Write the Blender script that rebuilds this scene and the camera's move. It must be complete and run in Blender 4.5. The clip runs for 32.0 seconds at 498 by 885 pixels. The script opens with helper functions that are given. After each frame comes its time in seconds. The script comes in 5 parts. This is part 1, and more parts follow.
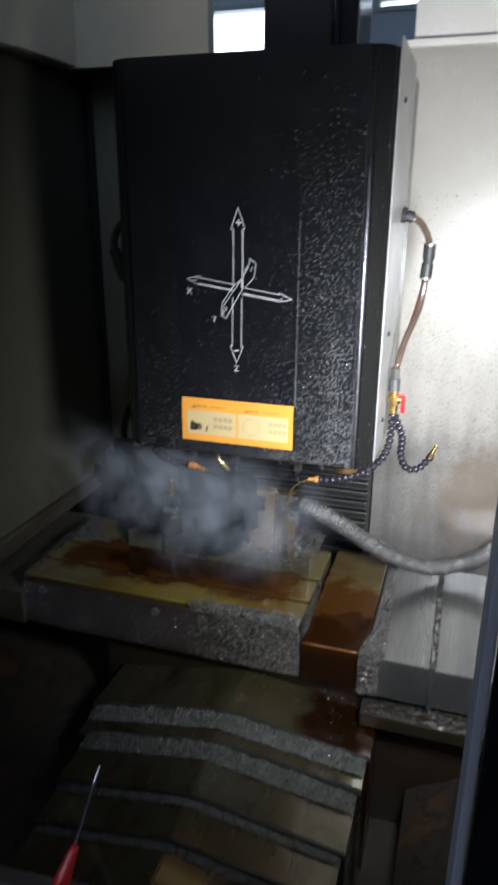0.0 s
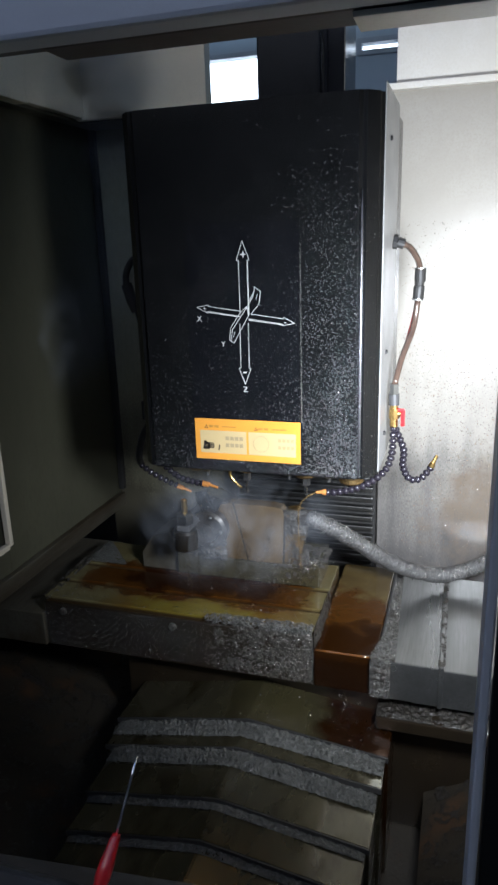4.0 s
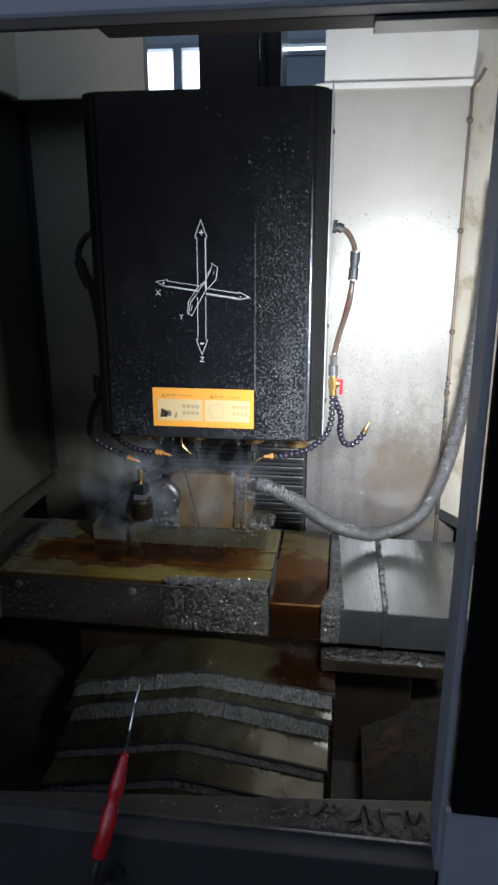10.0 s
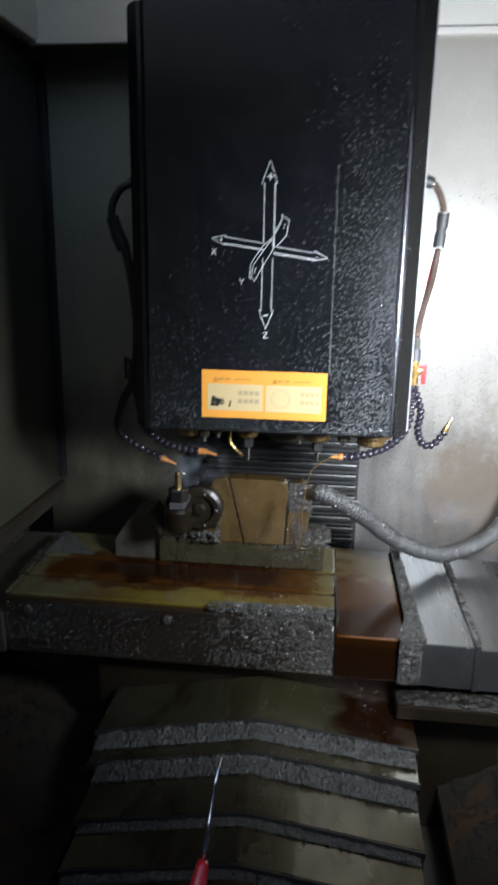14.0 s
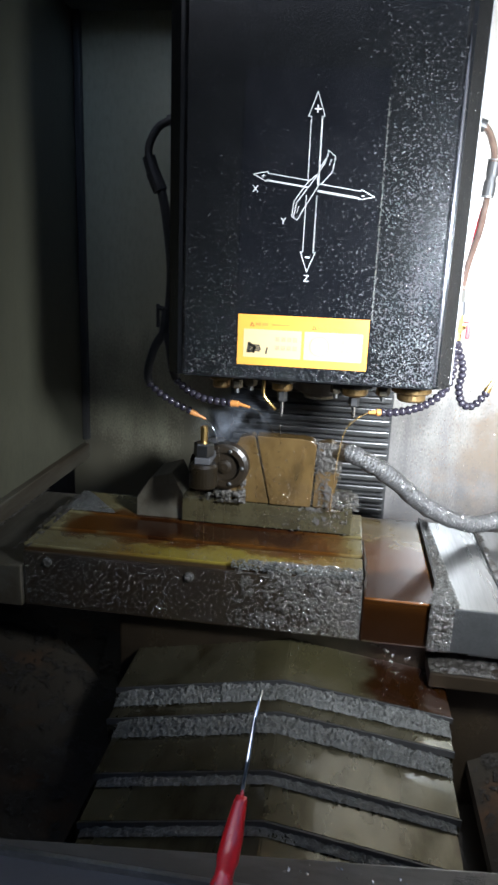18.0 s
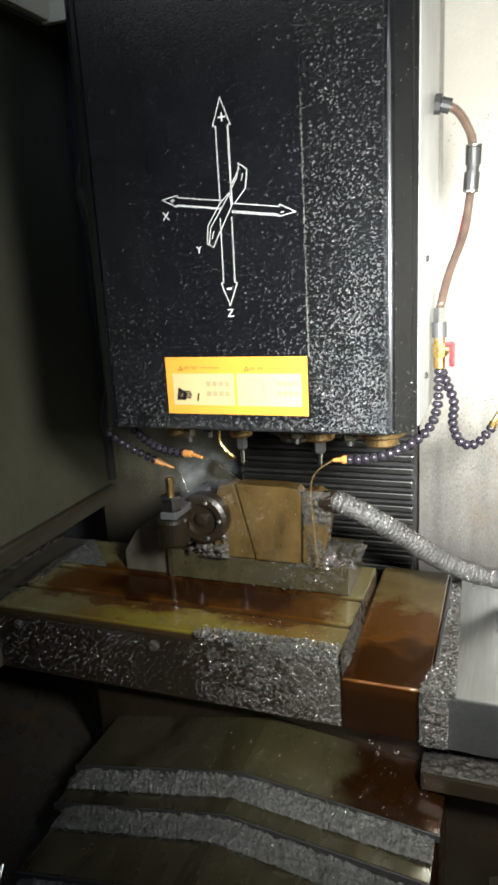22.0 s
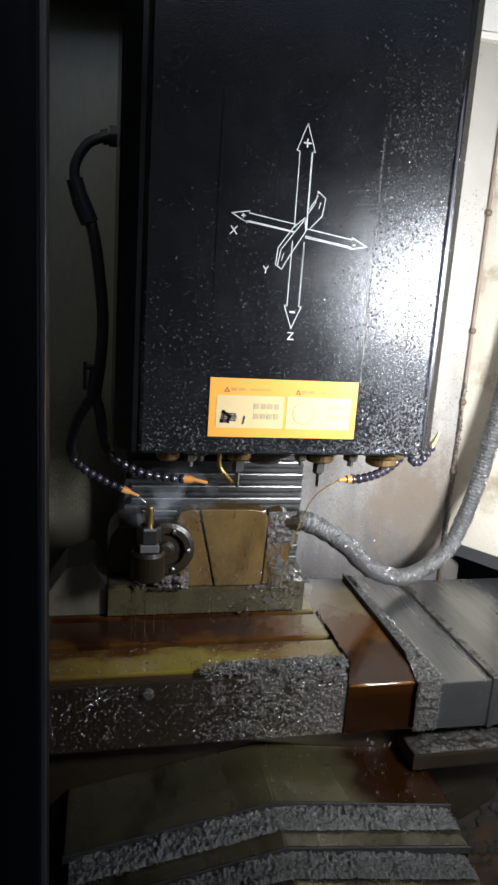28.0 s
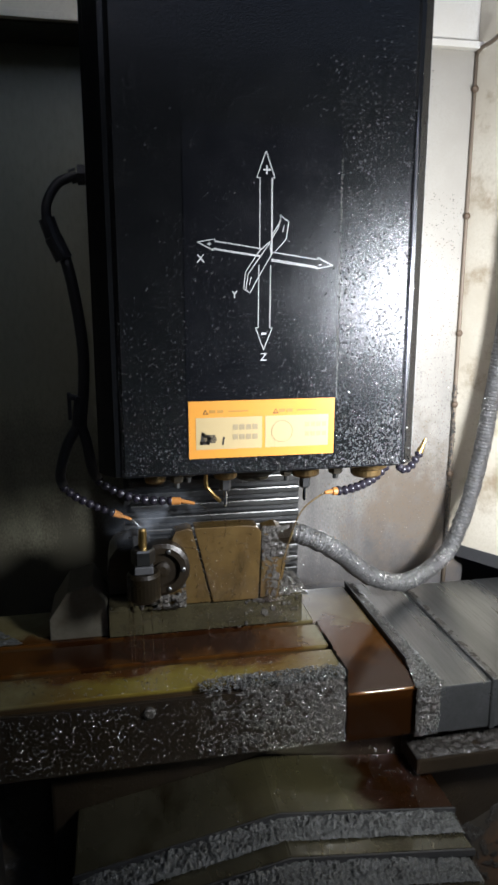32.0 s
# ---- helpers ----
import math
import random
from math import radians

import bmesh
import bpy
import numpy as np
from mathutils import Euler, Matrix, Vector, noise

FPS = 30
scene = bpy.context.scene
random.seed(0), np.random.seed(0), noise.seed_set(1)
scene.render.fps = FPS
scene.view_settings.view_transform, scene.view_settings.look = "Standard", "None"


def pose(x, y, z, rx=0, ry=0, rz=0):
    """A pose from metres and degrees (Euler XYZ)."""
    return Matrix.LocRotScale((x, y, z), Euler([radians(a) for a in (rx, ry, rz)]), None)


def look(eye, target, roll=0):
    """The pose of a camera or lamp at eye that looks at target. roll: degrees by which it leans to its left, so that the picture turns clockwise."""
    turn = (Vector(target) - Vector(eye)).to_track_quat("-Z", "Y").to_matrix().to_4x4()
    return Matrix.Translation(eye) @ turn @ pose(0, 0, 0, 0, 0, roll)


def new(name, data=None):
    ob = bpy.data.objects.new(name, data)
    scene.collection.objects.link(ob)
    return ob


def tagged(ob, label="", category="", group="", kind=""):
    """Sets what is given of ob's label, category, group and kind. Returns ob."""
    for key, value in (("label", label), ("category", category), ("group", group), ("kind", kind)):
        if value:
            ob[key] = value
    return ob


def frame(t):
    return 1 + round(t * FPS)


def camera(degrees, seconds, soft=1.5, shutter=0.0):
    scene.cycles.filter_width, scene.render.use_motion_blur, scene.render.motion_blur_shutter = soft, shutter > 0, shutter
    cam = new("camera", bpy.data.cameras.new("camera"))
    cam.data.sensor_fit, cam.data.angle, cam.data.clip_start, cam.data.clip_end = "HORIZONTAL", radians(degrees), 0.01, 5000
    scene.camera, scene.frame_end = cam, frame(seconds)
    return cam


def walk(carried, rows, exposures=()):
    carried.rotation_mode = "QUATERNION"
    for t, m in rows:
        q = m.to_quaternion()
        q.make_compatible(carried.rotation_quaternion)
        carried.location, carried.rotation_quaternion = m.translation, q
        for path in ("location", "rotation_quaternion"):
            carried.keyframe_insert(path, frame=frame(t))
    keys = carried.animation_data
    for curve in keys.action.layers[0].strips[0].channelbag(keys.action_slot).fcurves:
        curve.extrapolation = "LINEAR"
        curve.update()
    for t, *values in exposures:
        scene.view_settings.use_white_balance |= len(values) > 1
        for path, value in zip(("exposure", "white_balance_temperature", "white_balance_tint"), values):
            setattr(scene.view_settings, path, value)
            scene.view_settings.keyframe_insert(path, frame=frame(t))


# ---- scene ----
cam = camera(39.9, 32.0, 2.7, 0.8)
# seconds, x, y, z, yaw, pitch, roll
PATH = [
    (0, 0.0188, 0.0023, 1.4960, 17.65, -19.16, -0.34),
    (0.5, 0.0330, -0.0219, 1.5008, 20.23, -20.91, -0.37),
    (1, 0.0092, -0.0272, 1.5074, 17.05, -19.63, 1.94),
    (1.5, -0.0042, -0.0399, 1.5145, 16.21, -18.95, 1.64),
    (2, 0.0110, -0.0516, 1.4635, 16.68, -17.30, 1.61),
    (2.5, 0.0133, -0.0618, 1.4838, 16.71, -16.55, 1.79),
    (3, 0.0171, -0.0687, 1.4759, 15.85, -15.87, 1.80),
    (3.5, 0.0247, -0.0746, 1.4902, 16.65, -16.08, 2.03),
    (5.5, 0.0166, -0.0729, 1.4818, 17.04, -16.71, 1.42),
    (6, 0.0277, -0.0739, 1.4959, 17.52, -17.25, 1.77),
    (6.5, 0.0604, -0.0848, 1.4963, 18.83, -15.50, 1.41),
    (7, 0.0532, -0.1177, 1.4914, 17.51, -15.43, 1.64),
    (7.5, 0.0101, -0.1652, 1.4827, 13.75, -16.34, 2.43),
    (8, -0.0081, -0.1907, 1.4884, 12.89, -17.13, 1.04),
    (8.5, -0.0217, -0.1936, 1.4956, 13.64, -17.54, 0.73),
    (9, -0.0427, -0.1842, 1.4754, 12.05, -17.69, 1.69),
    (9.5, -0.0629, -0.1914, 1.4637, 8.21, -17.41, 0.58),
    (10, -0.0735, -0.2019, 1.4599, 7.63, -16.56, 0.05),
    (10.5, -0.0756, -0.1910, 1.4672, 8.79, -16.13, 1.01),
    (11, -0.0780, -0.1752, 1.4675, 7.92, -17.69, 0.35),
    (11.5, -0.0867, -0.1685, 1.4700, 9.08, -17.36, -0.28),
    (12, -0.0828, -0.1558, 1.4610, 9.18, -17.18, -0.20),
    (12.5, -0.0972, -0.1393, 1.4394, 10.54, -15.77, 0.38),
    (13, -0.1597, -0.1011, 1.4377, 9.26, -13.67, 1.67),
    (13.5, -0.2092, -0.0508, 1.4270, 4.66, -13.50, 1.51),
    (14, -0.2277, -0.0056, 1.3543, 6.75, -14.78, -0.90),
    (14.5, -0.2399, 0.0059, 1.3507, 7.71, -16.91, -1.00),
    (16.5, -0.2683, 0.0167, 1.2676, 7.39, -14.30, -1.27),
    (17, -0.2641, 0.0066, 1.2789, 7.26, -14.08, -1.42),
    (17.5, -0.2677, 0.0083, 1.2799, 7.83, -15.34, -1.86),
    (18, -0.2580, 0.0112, 1.2746, 8.36, -15.09, -2.18),
    (18.5, -0.2584, 0.0256, 1.2825, 10.21, -15.07, -2.19),
    (19, -0.2471, 0.0602, 1.2928, 8.81, -13.12, -1.58),
    (19.5, -0.1751, 0.1068, 1.2918, 12.98, -13.46, 0.49),
    (20, -0.0924, 0.1441, 1.3030, 17.99, -12.35, 0.06),
    (20.5, -0.0339, 0.1840, 1.3019, 21.67, -12.99, 1.13),
    (21, -0.0069, 0.2169, 1.2944, 20.94, -13.81, 1.69),
    (21.5, 0.0078, 0.2238, 1.2946, 21.18, -13.67, 2.78),
    (22, -0.0052, 0.2214, 1.3026, 20.11, -14.38, 3.14),
    (22.5, -0.0093, 0.2197, 1.3137, 17.77, -12.14, 3.08),
    (23, -0.0706, 0.1948, 1.3112, 18.67, -12.72, 1.79),
    (23.5, -0.1700, 0.1560, 1.3160, 13.95, -13.15, 0.93),
    (24, -0.2549, 0.1250, 1.3213, 6.49, -13.10, 1.68),
    (24.5, -0.3203, 0.1431, 1.3041, 3.72, -13.59, 4.25),
    (25, -0.4037, 0.2032, 1.3065, 0.48, -14.56, 4.81),
    (25.5, -0.4508, 0.2149, 1.3143, -4.48, -15.30, 4.36),
    (26, -0.5494, 0.1955, 1.3076, -12.39, -13.99, 1.40),
    (26.5, -0.5589, 0.1881, 1.3024, -11.82, -12.50, -0.99),
    (28.5, -0.5413, 0.1977, 1.3057, -11.83, -12.82, -4.01),
    (29, -0.5392, 0.1880, 1.3177, -12.03, -12.83, -3.87),
    (29.5, -0.5394, 0.1971, 1.3103, -11.87, -12.37, -3.69),
    (30, -0.5419, 0.1896, 1.3192, -12.40, -12.93, -3.94),
    (30.5, -0.5425, 0.1998, 1.3112, -12.16, -12.71, -3.68),
    (31, -0.5441, 0.1935, 1.3185, -12.04, -12.90, -3.51),
    (31.5, -0.5326, 0.1893, 1.2948, -12.14, -10.90, -1.94),
    (32, -0.5035, 0.1711, 1.3269, -10.90, -12.27, -0.02),
]
walk(cam, [(t, pose(x, y, z, 90 + pitch, roll, yaw)) for t, x, y, z, yaw, pitch, roll in PATH],
     exposures=[(0, 0.00, 6030, 11), (1, 0.38, 6030, 11), (2, 0.18, 5980, 11), (7, 0.23, 5830, 11), (10, 0.02, 5850, 11), (12, 0.0, 5900, 11), (14, 0.13, 5770, 10), (16.8, 0.84, 5820, 10), (18.0, 1.14, 5820, 10), (18.8, 1.69, 6170, 8), (19.5, 1.44, 6520, 7), (20.5, 1.34, 6620, 6), (21.4, 1.24, 6620, 6), (22.0, 0.84, 6620, 6), (22.6, 0.34, 6170, 9), (23.2, 0.29, 6020, 9), (23.8, 1.29, 6270, 7), (24.4, 1.24, 6270, 7), (25, 1.09, 6320, 8), (26, 0.49, 6170, 11), (31, 0.49, 6070, 12), (32, 0.31, 6070, 12)])

# ---- daylight of the shop, and the work lamp inside the machine ----
world = bpy.data.worlds.new("sky")
scene.world = world
world.use_nodes = True
sky = world.node_tree.nodes.new("ShaderNodeTexSky")
sky.sky_type, sky.sun_disc, sky.sun_elevation, sky.sun_rotation = "NISHITA", False, radians(40), radians(200)
world.node_tree.links.new(sky.outputs["Color"], world.node_tree.nodes["Background"].inputs["Color"])
world.node_tree.nodes["Background"].inputs["Strength"].default_value = 0.15

LAMP_AT, LAMP_TO = (0.135, 0.5, 1.315), (-0.01, 1.33, 1.09)
lamp_light = bpy.data.lights.new("work_lamp_light", "AREA")
lamp_light.shape, lamp_light.size = "DISK", 0.165
lamp_light.energy = 9.6
lamp_light.color = (0.98, 1.0, 1.0)
lamp_light.spread = radians(111)
lamp_ob = new("work_lamp_light", lamp_light)
lamp_ob.matrix_basis = look(LAMP_AT, LAMP_TO)

# ---- small builders ----
TABLE_THINGS = []


def link(name, bm, material=None, parent=None, label="", smooth=False):
    me = bpy.data.meshes.new(name)
    bm.to_mesh(me)
    bm.free()
    if material:
        me.materials.append(material)
    if smooth:
        for p in me.polygons:
            p.use_smooth = True
    ob = new(name, me)
    if parent:
        ob.parent = parent
    if label:
        ob["label"] = label
    return ob


def part(name, bm, material, parent, label="", smooth=False):
    return link(name, bm, material, parent, label, smooth)


def empty(name, at, label, category, group="", kind=""):
    ob = new(name)
    ob.empty_display_size = 0.02
    ob.location = at
    return tagged(ob, label, category, group, kind)


def here(ob, bm):
    """Moves a bmesh from the world into the space of a thing that is only shifted."""
    bmesh.ops.translate(bm, verts=bm.verts, vec=-ob.location)
    return bm


def box(lo, hi, bevel=0.0, seg=2):
    bm = bmesh.new()
    lo, hi = Vector(lo), Vector(hi)
    bmesh.ops.create_cube(bm, size=1)
    for v in bm.verts:
        v.co = Vector([(lo[i] + hi[i]) / 2 + v.co[i] * (hi[i] - lo[i]) for i in range(3)])
    if bevel:
        bmesh.ops.bevel(bm, geom=list(bm.edges), offset=bevel, segments=seg, affect="EDGES", profile=0.6)
    return bm


def merge(*parts):
    out = bmesh.new()
    for b in parts:
        me = bpy.data.meshes.new("tmp")
        b.to_mesh(me)
        b.free()
        out.from_mesh(me)
        bpy.data.meshes.remove(me)
    return out


def extrude_profile(points, axis, a, b, bevel=0.0):
    """A prism of a closed 2D outline: axis 'x' takes (y, z), 'y' takes (x, z), 'z' takes (x, y)."""
    bm = bmesh.new()

    def at(p, s):
        if axis == "x":
            return (s, p[0], p[1])
        if axis == "y":
            return (p[0], s, p[1])
        return (p[0], p[1], s)

    va = [bm.verts.new(at(p, a)) for p in points]
    vb = [bm.verts.new(at(p, b)) for p in points]
    n = len(points)
    bm.faces.new(va)
    bm.faces.new(list(reversed(vb)))
    for i in range(n):
        bm.faces.new((va[i], vb[i], vb[(i + 1) % n], va[(i + 1) % n]))
    bmesh.ops.recalc_face_normals(bm, faces=bm.faces)
    if bevel:
        bmesh.ops.bevel(bm, geom=list(bm.edges), offset=bevel, segments=2, affect="EDGES", profile=0.6)
    return bm


def lathe(profile, steps=20, m=None):
    """A turned body round z from (radius, z) pairs, ends closed."""
    bm = bmesh.new()
    rings = []
    for r, z in profile:
        rings.append([bm.verts.new((r * math.cos(2 * math.pi * k / steps), r * math.sin(2 * math.pi * k / steps), z)) for k in range(steps)])
    for a, b in zip(rings, rings[1:]):
        for k in range(steps):
            bm.faces.new((a[k], a[(k + 1) % steps], b[(k + 1) % steps], b[k]))
    bm.faces.new(list(reversed(rings[0])))
    bm.faces.new(rings[-1])
    bmesh.ops.recalc_face_normals(bm, faces=bm.faces)
    if m is not None:
        bm.transform(m)
    return bm


def along(a, b):
    """The pose that lays the z axis from a to b, and its length."""
    d = Vector(b) - Vector(a)
    return Matrix.Translation(a) @ d.to_track_quat("Z", "Y").to_matrix().to_4x4(), d.length


def rod(a, b, r, r2=None, steps=14):
    m, n = along(a, b)
    return lathe([(r, 0), (r if r2 is None else r2, n)], steps, m)


def spline(points, n):
    """n points along a smooth line through the points, evenly spaced."""
    p = [Vector(q) for q in points]
    p = [2 * p[0] - p[1]] + p + [2 * p[-1] - p[-2]]
    fine = []
    for i in range(1, len(p) - 2):
        for k in range(24):
            t = k / 24
            fine.append(0.5 * (2 * p[i] + (p[i + 1] - p[i - 1]) * t + (2 * p[i - 1] - 5 * p[i] + 4 * p[i + 1] - p[i + 2]) * t * t
                               + (3 * p[i] - p[i - 1] - 3 * p[i + 1] + p[i + 2]) * t ** 3))
    fine.append(p[-2])
    run = [0.0]
    for a, b in zip(fine, fine[1:]):
        run.append(run[-1] + (b - a).length)
    out = []
    j = 0
    for k in range(n):
        s = run[-1] * k / (n - 1)
        while j < len(run) - 2 and run[j + 1] < s:
            j += 1
        f = (s - run[j]) / max(run[j + 1] - run[j], 1e-9)
        out.append(fine[j].lerp(fine[j + 1], min(max(f, 0), 1)))
    return out


def tube(points, radii, steps=12):
    """A tube through the points with a radius for each."""
    bm = bmesh.new()
    rings = []
    side = None
    for i, p in enumerate(points):
        d = (points[min(i + 1, len(points) - 1)] - points[max(i - 1, 0)]).normalized()
        side = (Vector((0, 0, 1)) if abs(d.z) < 0.9 else Vector((1, 0, 0))) if side is None else side
        side = (side - d * side.dot(d)).normalized()
        up = d.cross(side)
        r = radii[i] if isinstance(radii, (list, tuple)) else radii
        rings.append([bm.verts.new(p + r * (math.cos(2 * math.pi * k / steps) * side + math.sin(2 * math.pi * k / steps) * up)) for k in range(steps)])
    for a, b in zip(rings, rings[1:]):
        for k in range(steps):
            bm.faces.new((a[k], a[(k + 1) % steps], b[(k + 1) % steps], b[k]))
    bm.faces.new(list(reversed(rings[0])))
    bm.faces.new(rings[-1])
    bmesh.ops.recalc_face_normals(bm, faces=bm.faces)
    return bm


# ---- materials ----
def mat(name, base, rough=0.5, metal=0.0, dark=None, grain=60.0, blotch=6.0, mix=0.5, bump=0.15, bump_scale=None, rough_var=0.15, coat=0.0,
        stain=None, stain_scale=4.0, stain_amount=0.5, stretch=(1, 1, 1), spec=0.5):
    """A surface with fine grain, larger blotches, optional stains and relief, in object space (metres)."""
    m = bpy.data.materials.new(name)
    m.use_nodes = True
    nt = m.node_tree
    bsdf = nt.nodes["Principled BSDF"]
    tc = nt.nodes.new("ShaderNodeTexCoord")
    mp = nt.nodes.new("ShaderNodeMapping")
    mp.inputs["Scale"].default_value = stretch
    nt.links.new(tc.outputs["Object"], mp.inputs["Vector"])

    def tex(scale, detail=4.0, rough_=0.6):
        n = nt.nodes.new("ShaderNodeTexNoise")
        n.inputs["Scale"].default_value, n.inputs["Detail"].default_value, n.inputs["Roughness"].default_value = scale, detail, rough_
        nt.links.new(mp.outputs["Vector"], n.inputs["Vector"])
        return n

    def ramp(src, lo, hi):
        n = nt.nodes.new("ShaderNodeMapRange")
        n.inputs["From Min"].default_value, n.inputs["From Max"].default_value = lo, hi
        nt.links.new(src, n.inputs["Value"])
        return n.outputs["Result"]

    def blend(fac, a, b):
        n = nt.nodes.new("ShaderNodeMix")
        n.data_type = "RGBA"
        nt.links.new(fac, n.inputs["Factor"])
        for s, v in ((n.inputs["A"], a), (n.inputs["B"], b)):
            if isinstance(v, tuple):
                s.default_value = (*v, 1)
            else:
                nt.links.new(v, s)
        return n.outputs["Result"]

    dark = dark or tuple(c * 0.6 for c in base)
    g, b = tex(grain), tex(blotch, 5)
    big = ramp(b.outputs["Fac"], 0.35, 0.68)
    col = blend(big, base, tuple(x + (y - x) * mix for x, y in zip(base, dark)))
    fine = ramp(g.outputs["Fac"], 0.45, 0.75)
    col = blend(fine, col, tuple(x + (y - x) * mix * 0.8 for x, y in zip(base, dark)))
    if stain:
        s = tex(stain_scale, 6, 0.65)
        col = blend(ramp(s.outputs["Fac"], 0.62 - 0.25 * stain_amount, 0.72 - 0.1 * stain_amount), col, stain)
    nt.links.new(col, bsdf.inputs["Base Color"])
    r = nt.nodes.new("ShaderNodeMapRange")
    r.inputs["To Min"].default_value, r.inputs["To Max"].default_value = max(rough - rough_var, 0.03), min(rough + rough_var, 1)
    nt.links.new(b.outputs["Fac"], r.inputs["Value"])
    nt.links.new(r.outputs["Result"], bsdf.inputs["Roughness"])
    bsdf.inputs["Metallic"].default_value = metal
    bsdf.inputs["Specular IOR Level"].default_value = spec
    bsdf.inputs["Coat Weight"].default_value = coat
    bsdf.inputs["Coat Roughness"].default_value = 0.08
    if bump:
        bt = tex(bump_scale or grain, 3)
        bp = nt.nodes.new("ShaderNodeBump")
        bp.inputs["Strength"].default_value, bp.inputs["Distance"].default_value = bump, 0.002
        nt.links.new(bt.outputs["Fac"], bp.inputs["Height"])
        nt.links.new(bp.outputs["Normal"], bsdf.inputs["Normal"])
    return m


def glow(name, colour, strength):
    m = bpy.data.materials.new(name)
    m.use_nodes = True
    b = m.node_tree.nodes["Principled BSDF"]
    b.inputs["Base Color"].default_value = (*colour, 1)
    b.inputs["Emission Color"].default_value = (*colour, 1)
    b.inputs["Emission Strength"].default_value = strength
    return m


def clear(name, colour, rough=0.03, ior=1.33, alpha=1.0):
    m = bpy.data.materials.new(name)
    m.use_nodes = True
    b = m.node_tree.nodes["Principled BSDF"]
    b.inputs["Base Color"].default_value = (*colour, 1)
    b.inputs["Roughness"].default_value = rough
    b.inputs["IOR"].default_value = ior
    b.inputs["Transmission Weight"].default_value = 1.0
    b.inputs["Alpha"].default_value = alpha
    return m




def pool(m, lo, hi, soft, colour, ragged=0.03, scale=22.0, origin=(0, 0, 0), rough=None):
    """A stain, pool or darker zone of its own colour between two corners (None: no limit), with a soft, ragged shore.
    """
    nt = m.node_tree
    bsdf = nt.nodes["Principled BSDF"]
    old = bsdf.inputs["Base Color"].links[0].from_socket
    tc = nt.nodes.new("ShaderNodeTexCoord")
    n = nt.nodes.new("ShaderNodeTexNoise")
    n.inputs["Scale"].default_value, n.inputs["Detail"].default_value, n.inputs["Roughness"].default_value = scale, 5, 0.6
    nt.links.new(tc.outputs["Object"], n.inputs["Vector"])
    warp = nt.nodes.new("ShaderNodeVectorMath")
    warp.operation = "MULTIPLY_ADD"
    nt.links.new(n.outputs["Color"], warp.inputs[0])
    warp.inputs[1].default_value = (ragged * 2,) * 3
    nt.links.new(tc.outputs["Object"], warp.inputs[2])
    sep = nt.nodes.new("ShaderNodeSeparateXYZ")
    nt.links.new(warp.outputs["Vector"], sep.inputs["Vector"])
    fac = None
    for i, axis in enumerate("XYZ"):
        for edge, sign in ((lo[i], 1), (hi[i], -1)):
            if edge is None:
                continue
            e = edge - origin[i] + ragged
            r = nt.nodes.new("ShaderNodeMapRange")
            r.interpolation_type = "SMOOTHSTEP"
            r.inputs["From Min"].default_value, r.inputs["From Max"].default_value = e - soft, e + soft
            r.inputs["To Min"].default_value, r.inputs["To Max"].default_value = (0.0, 1.0) if sign > 0 else (1.0, 0.0)
            nt.links.new(sep.outputs[axis], r.inputs["Value"])
            if fac is None:
                fac = r.outputs["Result"]
            else:
                mul = nt.nodes.new("ShaderNodeMath")
                mul.operation = "MULTIPLY"
                nt.links.new(fac, mul.inputs[0])
                nt.links.new(r.outputs["Result"], mul.inputs[1])
                fac = mul.outputs["Value"]
    mx = nt.nodes.new("ShaderNodeMix")
    mx.data_type = "RGBA"
    nt.links.new(fac, mx.inputs["Factor"])
    nt.links.new(old, mx.inputs["A"])
    mx.inputs["B"].default_value = (*colour, 1)
    nt.links.new(mx.outputs["Result"], bsdf.inputs["Base Color"])
    return m


def glint(name, amount):
    """Thin clear liquid: mostly seen through, with a sharp gloss."""
    m = bpy.data.materials.new(name)
    m.use_nodes = True
    nt = m.node_tree
    nt.nodes.remove(nt.nodes["Principled BSDF"])
    a, b, mix = nt.nodes.new("ShaderNodeBsdfTransparent"), nt.nodes.new("ShaderNodeBsdfGlossy"), nt.nodes.new("ShaderNodeMixShader")
    a.inputs["Color"].default_value = (0.9, 0.86, 0.8, 1)
    b.inputs["Roughness"].default_value = 0.12
    mix.inputs["Fac"].default_value = amount
    nt.links.new(a.outputs["BSDF"], mix.inputs[1])
    nt.links.new(b.outputs["BSDF"], mix.inputs[2])
    nt.links.new(mix.outputs["Shader"], nt.nodes["Material Output"].inputs["Surface"])
    return m


